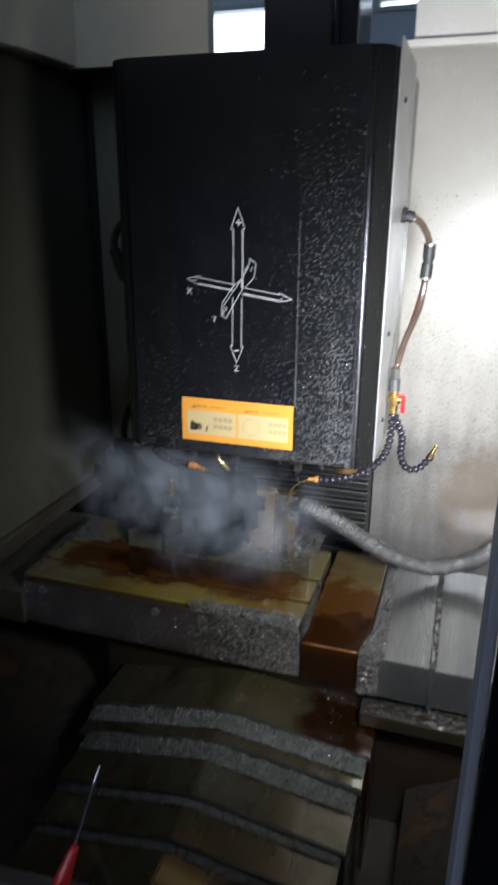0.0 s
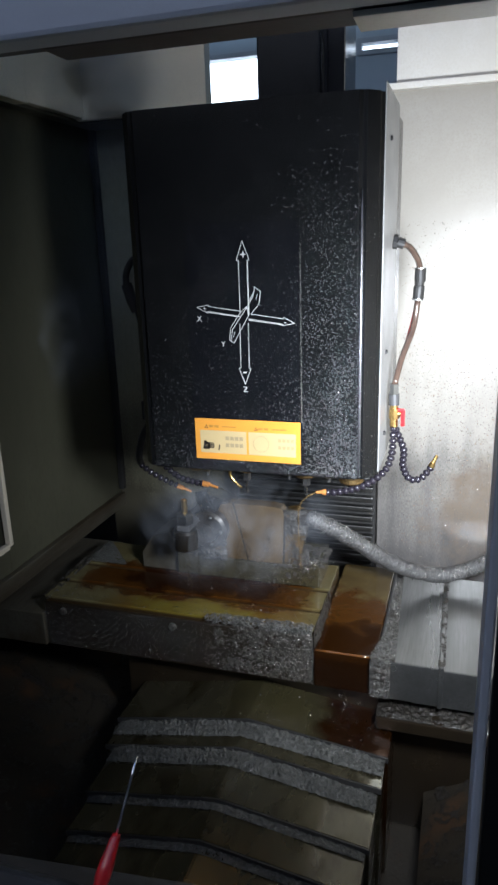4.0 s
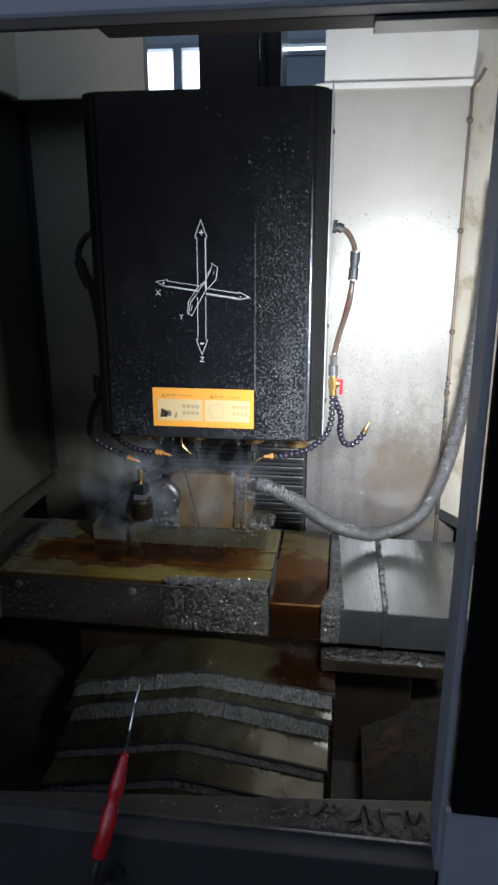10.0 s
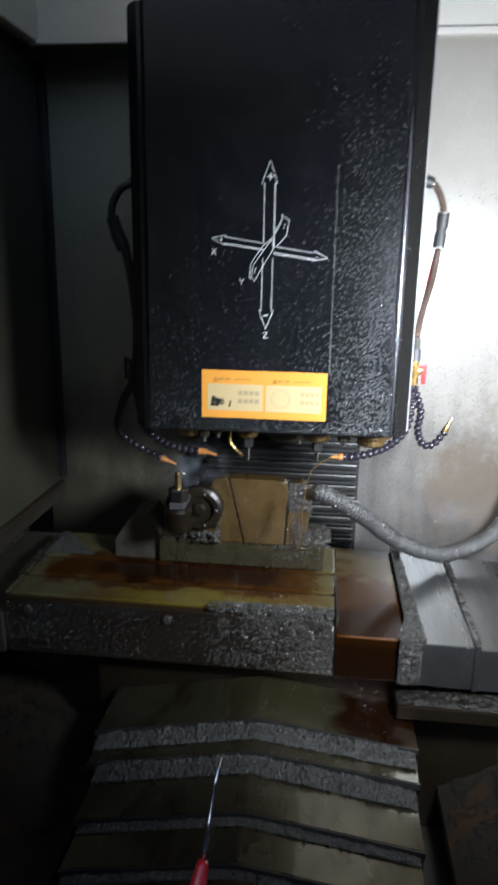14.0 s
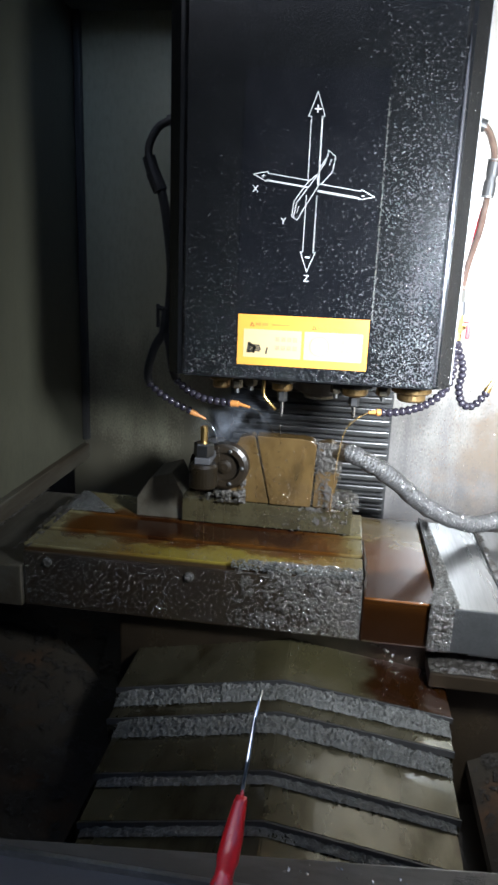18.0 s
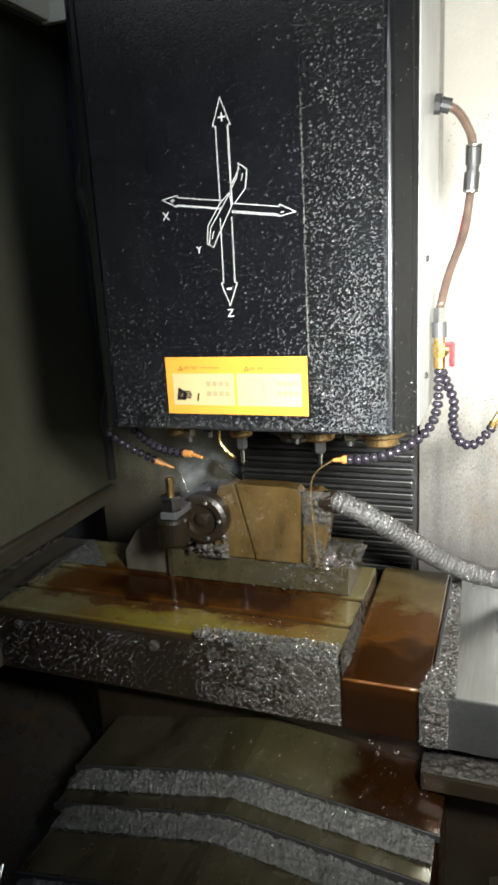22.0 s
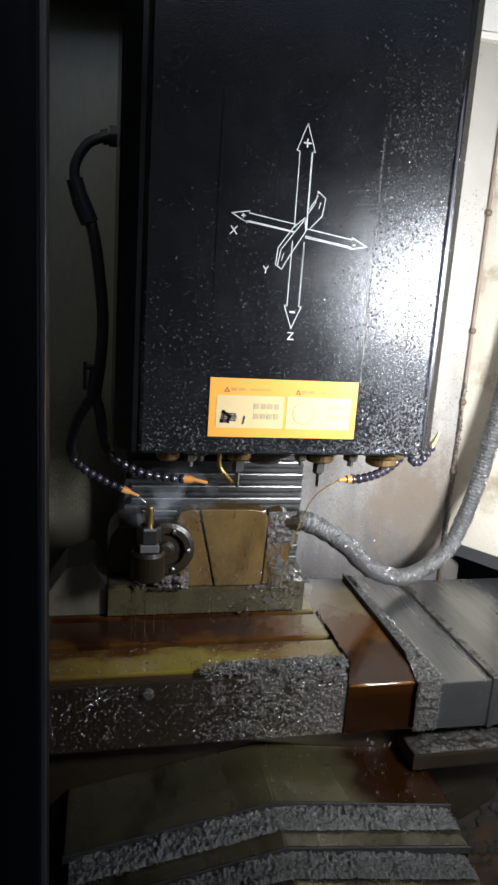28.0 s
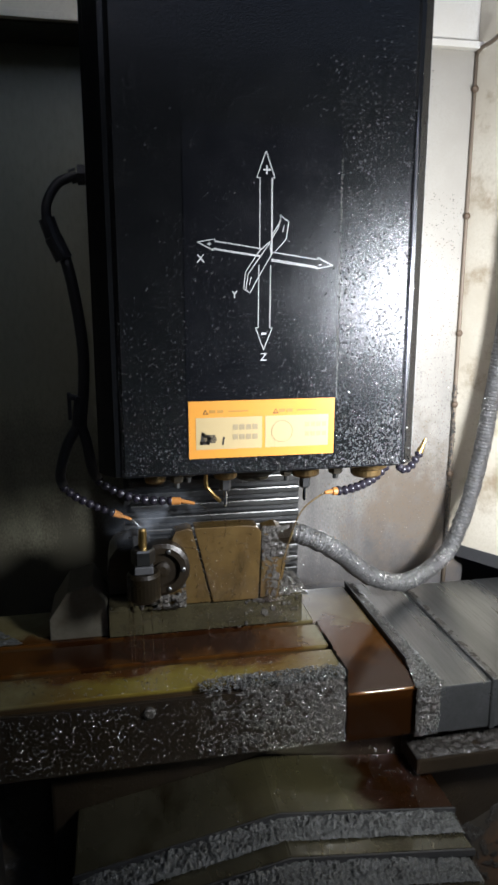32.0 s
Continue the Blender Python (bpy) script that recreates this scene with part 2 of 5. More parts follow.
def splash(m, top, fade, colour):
    """Dried coolant residue, on CREAM_BACK painted shade, that thins out upwards, ragged at its edge."""
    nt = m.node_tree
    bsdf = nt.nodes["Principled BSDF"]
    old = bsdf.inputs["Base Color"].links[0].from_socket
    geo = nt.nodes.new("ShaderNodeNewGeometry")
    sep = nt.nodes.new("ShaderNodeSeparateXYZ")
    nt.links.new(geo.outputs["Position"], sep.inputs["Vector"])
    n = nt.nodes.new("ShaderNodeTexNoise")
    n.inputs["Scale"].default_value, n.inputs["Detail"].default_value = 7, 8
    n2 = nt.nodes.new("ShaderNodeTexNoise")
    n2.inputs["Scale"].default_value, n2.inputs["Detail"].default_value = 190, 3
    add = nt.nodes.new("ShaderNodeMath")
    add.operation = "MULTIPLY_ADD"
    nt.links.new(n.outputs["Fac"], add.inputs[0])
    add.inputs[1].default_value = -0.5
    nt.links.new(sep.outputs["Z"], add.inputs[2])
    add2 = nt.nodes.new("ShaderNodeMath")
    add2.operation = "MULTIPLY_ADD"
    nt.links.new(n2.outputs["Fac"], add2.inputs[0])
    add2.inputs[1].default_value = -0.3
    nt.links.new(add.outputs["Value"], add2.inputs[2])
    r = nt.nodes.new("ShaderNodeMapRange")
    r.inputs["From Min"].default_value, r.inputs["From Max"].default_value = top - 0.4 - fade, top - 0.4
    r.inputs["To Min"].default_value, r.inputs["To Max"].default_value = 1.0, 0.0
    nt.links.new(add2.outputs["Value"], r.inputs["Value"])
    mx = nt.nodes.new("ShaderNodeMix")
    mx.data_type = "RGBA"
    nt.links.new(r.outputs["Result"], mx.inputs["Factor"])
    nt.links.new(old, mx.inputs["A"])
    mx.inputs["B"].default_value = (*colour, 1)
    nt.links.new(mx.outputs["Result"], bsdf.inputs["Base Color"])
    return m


BLACK_PAINT = mat("black_enamel", (0.004, 0.0042, 0.0045), 0.19, dark=(0.007, 0.0073, 0.0077), grain=500, blotch=30, bump=0.2, bump_scale=430, rough_var=0.07, spec=0.27)
BLACK_FILM = mat("black_film", (0.0036, 0.0038, 0.0048), 0.2, dark=(0.006, 0.0063, 0.0075), grain=400, blotch=30, bump=0.22, bump_scale=430, rough_var=0.08, spec=0.28)
CREAM = mat("cream_enamel", (0.8, 0.77, 0.7), 0.38, dark=(0.58, 0.52, 0.4), grain=220, blotch=4, bump=0.06, bump_scale=300, mix=0.5, rough_var=0.08)
CREAM_UPPER = mat("yellowed_cream_enamel", (0.8, 0.72, 0.53), 0.4, dark=(0.6, 0.52, 0.36), grain=220, blotch=4, bump=0.06, bump_scale=300, mix=0.5, rough_var=0.08)
CREAM_DIRTY = mat("splashed_cream_enamel", (0.4, 0.375, 0.328), 0.25, dark=(0.3, 0.272, 0.228), grain=260, blotch=5, bump=0.08, bump_scale=240, mix=0.6, rough_var=0.06)
# yellowed oily cream, darkened further to put the left wall's shade into its colour
CREAM_OLD_SHADED = mat("yellowed_oily_enamel_shaded", (0.068, 0.066, 0.044), 0.42, dark=(0.028, 0.027, 0.017), grain=120, blotch=3, bump=0.06, mix=0.6, stretch=(1, 1, 0.4))
GREY_BLUE = mat("grey_blue_enamel", (0.34, 0.375, 0.42), 0.45, dark=(0.26, 0.285, 0.32), grain=300, blotch=8, bump=0.06, mix=0.4)
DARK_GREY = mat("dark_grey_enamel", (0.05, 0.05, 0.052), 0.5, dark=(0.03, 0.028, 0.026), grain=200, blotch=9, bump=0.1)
STEEL = mat("brushed_steel", (0.27, 0.275, 0.27), 0.3, 0.93, dark=(0.06, 0.06, 0.058), grain=260, blotch=20, bump=0.08, stretch=(1, 0.06, 1), rough_var=0.1)
STEEL_OILY = mat("oily_steel", (0.18, 0.165, 0.125), 0.42, 0.7, dark=(0.075, 0.064, 0.045), grain=200, blotch=14, bump=0.08, stretch=(1, 0.15, 1), mix=0.7,
                 stain=(0.07, 0.05, 0.03), stain_scale=9, stain_amount=0.5)
CAST = mat("oily_cast_iron", (0.02, 0.0145, 0.0085), 0.32, 0.25, dark=(0.008, 0.0056, 0.0034), grain=300, blotch=16, bump=0.25, bump_scale=260, mix=0.7)
BASE_WET = mat("coolant_filmed_iron", (0.048, 0.042, 0.022), 0.22, 0.2, dark=(0.018, 0.014, 0.007), grain=200, blotch=20, bump=0.1, mix=0.8, coat=0.5)
WORK_BROWN = mat("oil_brown_machined_iron", (0.09, 0.058, 0.021), 0.24, 0.2, dark=(0.05, 0.028, 0.008), grain=90, blotch=22, bump=0.12, bump_scale=90, mix=0.7, coat=0.7, stretch=(1, 1, 0.5), stain=(0.04, 0.026, 0.01), stain_scale=12, stain_amount=0.3)
RUST_PAN = mat("sludgy_drip_pan", (0.032, 0.027, 0.02), 0.36, 0.2, dark=(0.009, 0.0075, 0.005), grain=120, blotch=9, bump=0.3, stain=(0.055, 0.03, 0.015), stain_scale=9,
               stain_amount=0.35)
CHIP = mat("grey_metal_chips", (0.4, 0.39, 0.375), 0.24, 1.0, dark=(0.3, 0.29, 0.27), grain=900, blotch=60, bump=0.3, mix=0.8)
CHIP_MUD = mat("wet_packed_chips", (0.06, 0.055, 0.047), 0.36, 0.3, dark=(0.014, 0.011, 0.008), grain=900, blotch=90, bump=1.0, bump_scale=600, mix=0.9, coat=0.3)
CHIP_OILY = mat("oil_black_chips", (0.035, 0.032, 0.027), 0.32, 0.3, dark=(0.01, 0.008, 0.006), grain=900, blotch=90, bump=1.0, bump_scale=600, mix=0.9, coat=0.3)
CHIP_DRY = mat("packed_grey_chips", (0.098, 0.098, 0.09), 0.4, 0.15, dark=(0.03, 0.03, 0.026), grain=1100, blotch=120, bump=1.0, bump_scale=700, mix=0.9)
HOSE_GREY = mat("chip_coated_grey_hose", (0.1, 0.098, 0.097), 0.4, 0.4, dark=(0.05, 0.049, 0.047), grain=800, blotch=90, bump=0.9, bump_scale=520, mix=0.8)
BRASS = mat("tarnished_brass", (0.55, 0.38, 0.14), 0.3, 1.0, dark=(0.3, 0.18, 0.06), grain=200, blotch=40, bump=0.06)
BRASS_DULL = mat("oil_dulled_brass", (0.3, 0.2, 0.085), 0.36, 0.9, dark=(0.13, 0.085, 0.035), grain=200, blotch=50, bump=0.08, mix=0.8)
COPPER = mat("orange_plastic_nozzle", (0.46, 0.2, 0.055), 0.25, 0.0, dark=(0.3, 0.12, 0.03), grain=200, blotch=60, bump=0.05)
BEAD = mat("dark_violet_plastic", (0.015, 0.0125, 0.017), 0.25, 0.0, dark=(0.022, 0.02, 0.03), grain=400, blotch=80, bump=0.1)
DOOR_BLACK = mat("black_door_paint", (0.004, 0.004, 0.004), 0.6, dark=(0.007, 0.007, 0.007), grain=500, blotch=20, bump=0.1, spec=0.1)
RUBBER = mat("black_rubber", (0.015, 0.015, 0.015), 0.5, dark=(0.03, 0.028, 0.026), grain=500, blotch=40, bump=0.15)
HOSE_CLEAR = mat("smoky_brown_hose", (0.055, 0.036, 0.028), 0.16, dark=(0.11, 0.07, 0.05), grain=100, blotch=60, bump=0.03, coat=0.7)
RED = mat("red_plastic", (0.5, 0.012, 0.016), 0.3, dark=(0.3, 0.008, 0.01), grain=200, blotch=40, bump=0.04, coat=0.3)
ORANGE = mat("orange_sticker_vinyl", (0.57, 0.25, 0.035), 0.38, dark=(0.5, 0.21, 0.03), grain=200, blotch=20, bump=0.02, mix=0.4)
PALE = mat("pale_sticker_print", (0.43, 0.33, 0.165), 0.4, dark=(0.4, 0.3, 0.14), grain=300, blotch=40, bump=0.0, mix=0.4)
FADED = mat("faded_sticker_print", (0.24, 0.19, 0.11), 0.5, dark=(0.36, 0.28, 0.15), grain=500, blotch=200, bump=0.0)
INK = mat("black_print", (0.03, 0.025, 0.02), 0.5, grain=300, blotch=50, bump=0.0)
MIST = mat("fine_wet_mist", (0.014, 0.0145, 0.0155), 0.2, 0.0, dark=(0.009, 0.009, 0.01), grain=300, blotch=90, bump=0.0, rough_var=0.05, coat=0.5)
WET = mat("wet_grit", (0.04, 0.041, 0.043), 0.14, 0.0, dark=(0.025, 0.025, 0.027), grain=300, blotch=90, bump=0.0, rough_var=0.05, coat=0.6)
WHITE_INK = mat("white_print", (0.38, 0.38, 0.37), 0.4, dark=(0.6, 0.6, 0.6), grain=400, blotch=60, bump=0.0, mix=0.3)
CHROME = mat("bright_steel", (0.7, 0.7, 0.7), 0.14, 1.0, dark=(0.5, 0.5, 0.5), grain=200, blotch=40, bump=0.02, rough_var=0.06)
SHOP_WALL = mat("grey_blue_shop_wall", (0.34, 0.4, 0.46), 0.7, dark=(0.26, 0.31, 0.35), grain=4, blotch=0.8, bump=0.0)
SHOP_DARK = mat("dark_shop_wall", (0.12, 0.13, 0.14), 0.7, dark=(0.08, 0.085, 0.09), grain=4, blotch=0.8, bump=0.0)
CONCRETE = mat("shop_concrete", (0.2, 0.19, 0.175), 0.7, dark=(0.12, 0.115, 0.105), grain=30, blotch=1.5, bump=0.2)
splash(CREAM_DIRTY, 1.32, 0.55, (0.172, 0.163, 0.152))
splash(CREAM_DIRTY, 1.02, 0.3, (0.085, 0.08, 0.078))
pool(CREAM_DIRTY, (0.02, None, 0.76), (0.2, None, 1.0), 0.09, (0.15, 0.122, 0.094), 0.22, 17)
COOLANT = clear("amber_coolant", (0.55, 0.38, 0.16), 0.04)
COOLANT.node_tree.nodes["Principled BSDF"].inputs["Transmission Weight"].default_value = 0.85
DROP = glint("clear_coolant", 0.3)

# standing coolant: olive oil film on the table, amber to deep brown pools
AT_TABLE, AT_TRAY, AT_WAY = (-0.487, 1.17, 0.675), (-0.15, 1.2, 0.676), (-0.31, 0.8, 0.36)
TABLE_WET = mat("wet_table_iron", (0.114, 0.1, 0.05), 0.2, 0.15, dark=(0.062, 0.048, 0.017), grain=70, blotch=13, bump=0.05, mix=0.85, coat=0.08, spec=0.3)
pool(TABLE_WET, (-0.6, None, None), (-0.24, None, None), 0.06, (0.085, 0.05, 0.009), 0.09, 12, AT_TABLE)
pool(TABLE_WET, (-0.56, 1.02, None), (-0.33, 1.1, None), 0.03, (0.115, 0.09, 0.014), 0.07, 16, AT_TABLE)
pool(TABLE_WET, (-0.74, 1.085, None), (-0.235, 1.215, None), 0.02, (0.043, 0.016, 0.0026), 0.07, 15, AT_TABLE)
# everything below the lands' top face in a darker brown
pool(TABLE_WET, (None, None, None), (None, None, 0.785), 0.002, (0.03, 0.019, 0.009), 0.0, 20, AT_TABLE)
pool(TABLE_WET, (-0.64, 1.12, None), (-0.3, 1.21, None), 0.02, (0.014, 0.0045, 0.0013), 0.08, 19, AT_TABLE)
BROWN_WET = mat("coolant_soaked_brown", (0.075, 0.054, 0.02), 0.2, 0.0, dark=(0.04, 0.025, 0.008), grain=60, blotch=14, bump=0.1, mix=0.8, coat=0.1, spec=0.16)
pool(BROWN_WET, (None, None, None), (None, 1.25, None), 0.025, (0.04, 0.015, 0.0022), 0.12, 15, AT_TRAY)
pool(BROWN_WET, (None, None, None), (None, 1.13, None), 0.03, (0.013, 0.0045, 0.0008), 0.1, 20, AT_TRAY)
# apron in a darker brown below the tray's top
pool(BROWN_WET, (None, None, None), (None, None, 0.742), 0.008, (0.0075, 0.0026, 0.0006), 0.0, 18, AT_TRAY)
WAY = mat("oil_filmed_cover_steel", (0.102, 0.091, 0.056), 0.27, 0.75, dark=(0.045, 0.04, 0.022), grain=110, blotch=12, bump=0.14, bump_scale=70, stretch=(1, 0.4, 1), mix=0.7, coat=0.5, stain=(0.034, 0.026, 0.012), stain_scale=15, stain_amount=0.5)
pool(WAY, (-0.36, 0.93, None), (-0.17, None, None), 0.07, (0.094, 0.082, 0.037), 0.09, 11, AT_WAY)
pool(WAY, (-0.185, 0.925, None), (None, None, None), 0.025, (0.03, 0.0105, 0.0018), 0.06, 15, AT_WAY)
CREAM_SIDE = mat("stained_cream_enamel", (0.62, 0.57, 0.47), 0.35, dark=(0.45, 0.39, 0.29), grain=200, blotch=7, bump=0.08, bump_scale=240, mix=0.7, stain=(0.28, 0.21, 0.13), stain_scale=9, stain_amount=0.4)
SILL = mat("greasy_sill_steel", (0.1, 0.096, 0.086), 0.36, 0.5, dark=(0.045, 0.04, 0.033), grain=160, blotch=14, bump=0.1, stretch=(0.3, 1, 1), mix=0.8)
# cream with the shade behind the head put into its colour, deepest low down
CREAM_BACK = mat("shade_darkened_enamel", (0.27, 0.26, 0.18), 0.42, dark=(0.15, 0.142, 0.09), grain=120, blotch=3, bump=0.06, mix=0.6, stretch=(1, 1, 0.4))
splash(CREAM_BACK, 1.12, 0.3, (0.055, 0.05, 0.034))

# ---- shop round the machine ----
def structure(name, bm, material, label, category):
    ob = link(name, bm, material)
    return tagged(ob, label, category, kind="structure")


structure("floor", box((-9, -8, -0.1), (9, 9, 0)), CONCRETE, "grey concrete workshop floor under the machine", "floor")
# unseen ceiling, ending early so that more sky reaches the machine's front
structure("ceiling", box((-9, -0.5, 5.0), (9, 9, 5.1)), SHOP_WALL, "unseen pale grey ceiling, cut back to let skylight in", "ceiling")
# unseen wall added to block low sky light and darken the head's reflections
structure("wall_daylight_mask", merge(box((-9, -3.2, 0), (9, -3, 3.3)), box((-9, -3.2, 4.9), (9, -3, 5.0))), SHOP_DARK, "unseen dark wall added to let daylight in only high up", "wall")
structure("wall_west", box((-9.2, -8, 0), (-9, 9, 5.0)), SHOP_WALL, "grey blue workshop wall", "wall")
structure("wall_east", box((9, -8, 0), (9.2, 9, 5.0)), SHOP_WALL, "grey blue workshop wall", "wall")
# far wall with a tall window and a long strip window
WY = 5.0
far = merge(box((-9, WY, 0), (9, WY + 0.2, 1.2)), box((-9, WY, 2.745), (9, WY + 0.2, 5.0)), box((-9, WY, 1.2), (-2.6, WY + 0.2, 2.745)),
            box((-0.88, WY, 1.2), (-0.74, WY + 0.2, 2.745)), box((-0.74, WY, 1.2), (0.6, WY + 0.2, 2.645)), box((0.6, WY, 1.2), (9, WY + 0.2, 2.745)))
structure("wall_north", far, SHOP_WALL, "grey blue workshop wall with bright windows", "wall")
# added glow that brightens the grey-blue area over the windows
UPPER = glow("upper_area_glow", (0.66, 0.82, 0.95), 0.4)
structure("backdrop_upper", box((-4, WY - 0.05, 2.83), (3, WY - 0.02, 4.6)), UPPER, "glowing panel added for the pale area above the windows", "backdrop")
DAY = glow("daylight", (0.9, 0.96, 1.0), 3.0)
structure("backdrop", box((-3.2, WY + 0.6, 0.8), (1.2, WY + 0.65, 3.2)), DAY, "overexposed daylight outside the workshop windows", "backdrop")
FRAME_GREY = mat("window_frame_paint", (0.3, 0.34, 0.38), 0.5, grain=40, blotch=5, bump=0.0)
for x0, x1, z0, label in ((-2.6, -0.88, 1.2, "tall workshop window with a grey mullion"), (-0.74, 0.6, 2.645, "long narrow workshop window strip")):
    win = tagged(new("window_1" if z0 < 2 else "window_2"), label, "window", kind="structure")
    win.location = (x0, WY, z0)
    part("window_frame", here(win, merge(box((x0, WY - 0.02, z0), (x1, WY + 0.06, z0 + 0.03)), box((x0, WY - 0.02, 2.715), (x1, WY + 0.06, 2.745)),
                                         box((x0, WY - 0.02, z0 + 0.03), (x0 + 0.03, WY + 0.06, 2.715)), box((x1 - 0.03, WY - 0.02, z0 + 0.03), (x1, WY + 0.06, 2.715)))),
         FRAME_GREY, win)
    if z0 < 2:
        for xm in (-1.27, -1.95):
            part("mullion", here(win, box((xm - 0.03, WY - 0.01, z0 + 0.03), (xm + 0.03, WY + 0.05, 2.715))), FRAME_GREY, win)

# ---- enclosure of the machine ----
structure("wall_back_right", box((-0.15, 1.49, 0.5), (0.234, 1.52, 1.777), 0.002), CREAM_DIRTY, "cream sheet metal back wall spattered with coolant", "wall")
structure("wall_back_right_upper", merge(box((-0.131, 1.492, 1.782), (0.234, 1.52, 2.25), 0.002), box((-0.15, 1.472, 1.774), (0.199, 1.4895, 1.786), 0.001)),
          CREAM, "cream upper back panel above a rusty seam", "wall")
structure("wall_right", extrude_profile([(0.192, 1.4895), (0.26, 1.38), (0.32, 0.6), (0.35, 0.6), (0.29, 1.38), (0.222, 1.4895)], "z", 0.776, 2.25), CREAM_SIDE, "cream sheet metal side wall of the machine", "wall")
structure("trim_wall_foot", extrude_profile([(0.189, 1.4885), (0.2575, 1.378), (0.3175, 0.601), (0.3195, 0.601), (0.2595, 1.379), (0.191, 1.4885)], "z", 0.77, 0.797), DARK_GREY, "grimy folded edge at the foot of the side wall", "trim")
structure("wall_jamb_inner", box((0.235, 0.47, 0.5), (0.355, 0.599, 2.25), 0.002), CREAM_SIDE, "cream inner return behind the door post", "wall")
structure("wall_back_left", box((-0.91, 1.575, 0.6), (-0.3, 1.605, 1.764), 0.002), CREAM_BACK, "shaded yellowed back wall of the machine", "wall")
structure("wall_back_left_upper", merge(box((-0.87, 1.47, 1.778), (-0.535, 1.505, 2.25), 0.002), box((-0.87, 1.462, 1.768), (-0.535, 1.475, 1.78), 0.001)),
          CREAM_UPPER, "pale yellowed upper back panel in shade", "wall")
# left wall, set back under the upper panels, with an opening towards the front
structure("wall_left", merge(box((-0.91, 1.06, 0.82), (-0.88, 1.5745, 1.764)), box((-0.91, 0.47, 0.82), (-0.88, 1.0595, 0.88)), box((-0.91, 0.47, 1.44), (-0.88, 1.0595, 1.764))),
          CREAM_OLD_SHADED, "yellowed sheet metal side wall, darkened for shade, with a dark window opening", "wall")
structure("soffit_left", merge(box((-0.91, 0.47, 1.7645), (-0.851, 1.6, 1.7715)), box((-0.8505, 1.4757, 1.7645), (-0.3, 1.6, 1.7775))), CREAM_OLD_SHADED, "folded ledge under the upper panels", "trim")
structure("rail_left", box((-0.912, 0.5, 0.782), (-0.866, 1.57, 0.8195), 0.003), STEEL_OILY, "dark steel rail under the side wall", "trim")
structure("wall_left_upper", box((-0.87, 1.235, 1.772), (-0.835, 1.47, 2.25), 0.002), CREAM_UPPER, "pale yellowed upper side panel", "wall")
structure("trim_left_upper", box((-0.85, 0.47, 1.764), (-0.82, 1.225, 2.25), 0.003), CREAM_UPPER, "bright cream upper panel edge with rust spots", "trim")
# solid black strip laid along the corner for its dark groove
structure("trim_corner_left", box((-0.8795, 1.557, 0.83), (-0.864, 1.5745, 1.763), 0.003), RUBBER, "black strip drawn for the groove in the corner of the enclosure", "trim")
structure("window_side_dark", box((-0.945, 0.47, 0.87), (-0.915, 1.12, 1.45)), RUBBER, "dark side window of the machine seen from inside", "window")
structure("trim_window", merge(box((-0.886, 1.056, 0.88), (-0.873, 1.068, 1.44), 0.002), box((-0.886, 0.47, 0.874), (-0.873, 1.0555, 0.886), 0.002)), CREAM_SIDE,
          "pale folded edge round the dark side window", "trim")
# dark colour in place of shade where these show under the side wall
structure("wall_outer_left", box((-1.35, 0.42, 0.0), (-1.32, 1.9, 2.0)), DARK_GREY, "outer sheet metal side of the machine, coloured dark for the gap", "wall")
structure("wall_outer_back", box((-1.35, 1.9, 0.0), (0.7, 1.93, 1.6)), DARK_GREY, "outer sheet metal back of the machine, coloured dark for the gap", "wall")
structure("wall_outer_right", box((0.67, 0.42, 0.0), (0.7, 1.9, 2.0)), GREY_BLUE, "outer sheet metal side of the machine", "wall")
# added height hides the lit sheet metal behind the gap
structure("wall_inner_left_low", box((-1.2, 0.47, 0.35), (-1.18, 1.5, 1.25)), DARK_GREY, "dark side of the chip tray, raised to block the bright gap", "wall")

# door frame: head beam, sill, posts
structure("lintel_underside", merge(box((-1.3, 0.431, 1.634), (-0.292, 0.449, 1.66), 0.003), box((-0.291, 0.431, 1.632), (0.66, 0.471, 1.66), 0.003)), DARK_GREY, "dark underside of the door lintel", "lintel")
structure("lintel_plate", box((-0.056, 0.4325, 1.6275), (0.19, 0.469, 1.6315), 0.001), CREAM, "cream plate under the lintel, worn brown at its edge", "trim")
structure("lintel", box((-1.35, 0.40, 1.631), (0.7, 0.43, 1.86), 0.004), GREY_BLUE, "grey blue door lintel of the machine", "lintel")
structure("sill", extrude_profile([(-0.84, 0.45), (0.2, 0.45), (0.2, 0.53), (-0.515, 0.459), (-0.84, 0.459)], "z", 0.745, 0.786, 0.002), SILL, "oily steel door sill with smeared chips", "sill")
structure("apron", box((-1.35, 0.42, 0.0), (0.055, 0.449, 0.781), 0.003), DARK_GREY, "dark front apron below the door", "wall")
structure("trim_sill_edge", box((-0.565, 0.4455, 0.776), (0.055, 0.4505, 0.7875), 0.001), STEEL, "thin worn steel edge of the sill", "trim")
structure("post_right", merge(box((0.052, 0.4205, 0.78), (0.06, 0.475, 1.635), 0.002)), GREY_BLUE, "grey blue door post", "post")
structure("door_right", box((0.0605, 0.405, 0.876), (0.67, 0.42, 1.64), 0.003), DOOR_BLACK, "black slid open door panel beside the post", "door")
structure("door_right_base", box((0.0565, 0.41, 0.0), (0.67, 0.4195, 0.8725), 0.002), GREY_BLUE, "grey blue lower front panel", "wall")
structure("post_left", merge(box((-0.60, 0.425, 0.78), (-0.566, 0.47, 1.635), 0.003)), DOOR_BLACK, "black door post with a thin pale edge", "post")
structure("post_left_edge", box((-0.5665, 0.428, 0.79), (-0.5645, 0.432, 1.63)), DARK_GREY, "thin pale worn edge of the black door post", "trim")
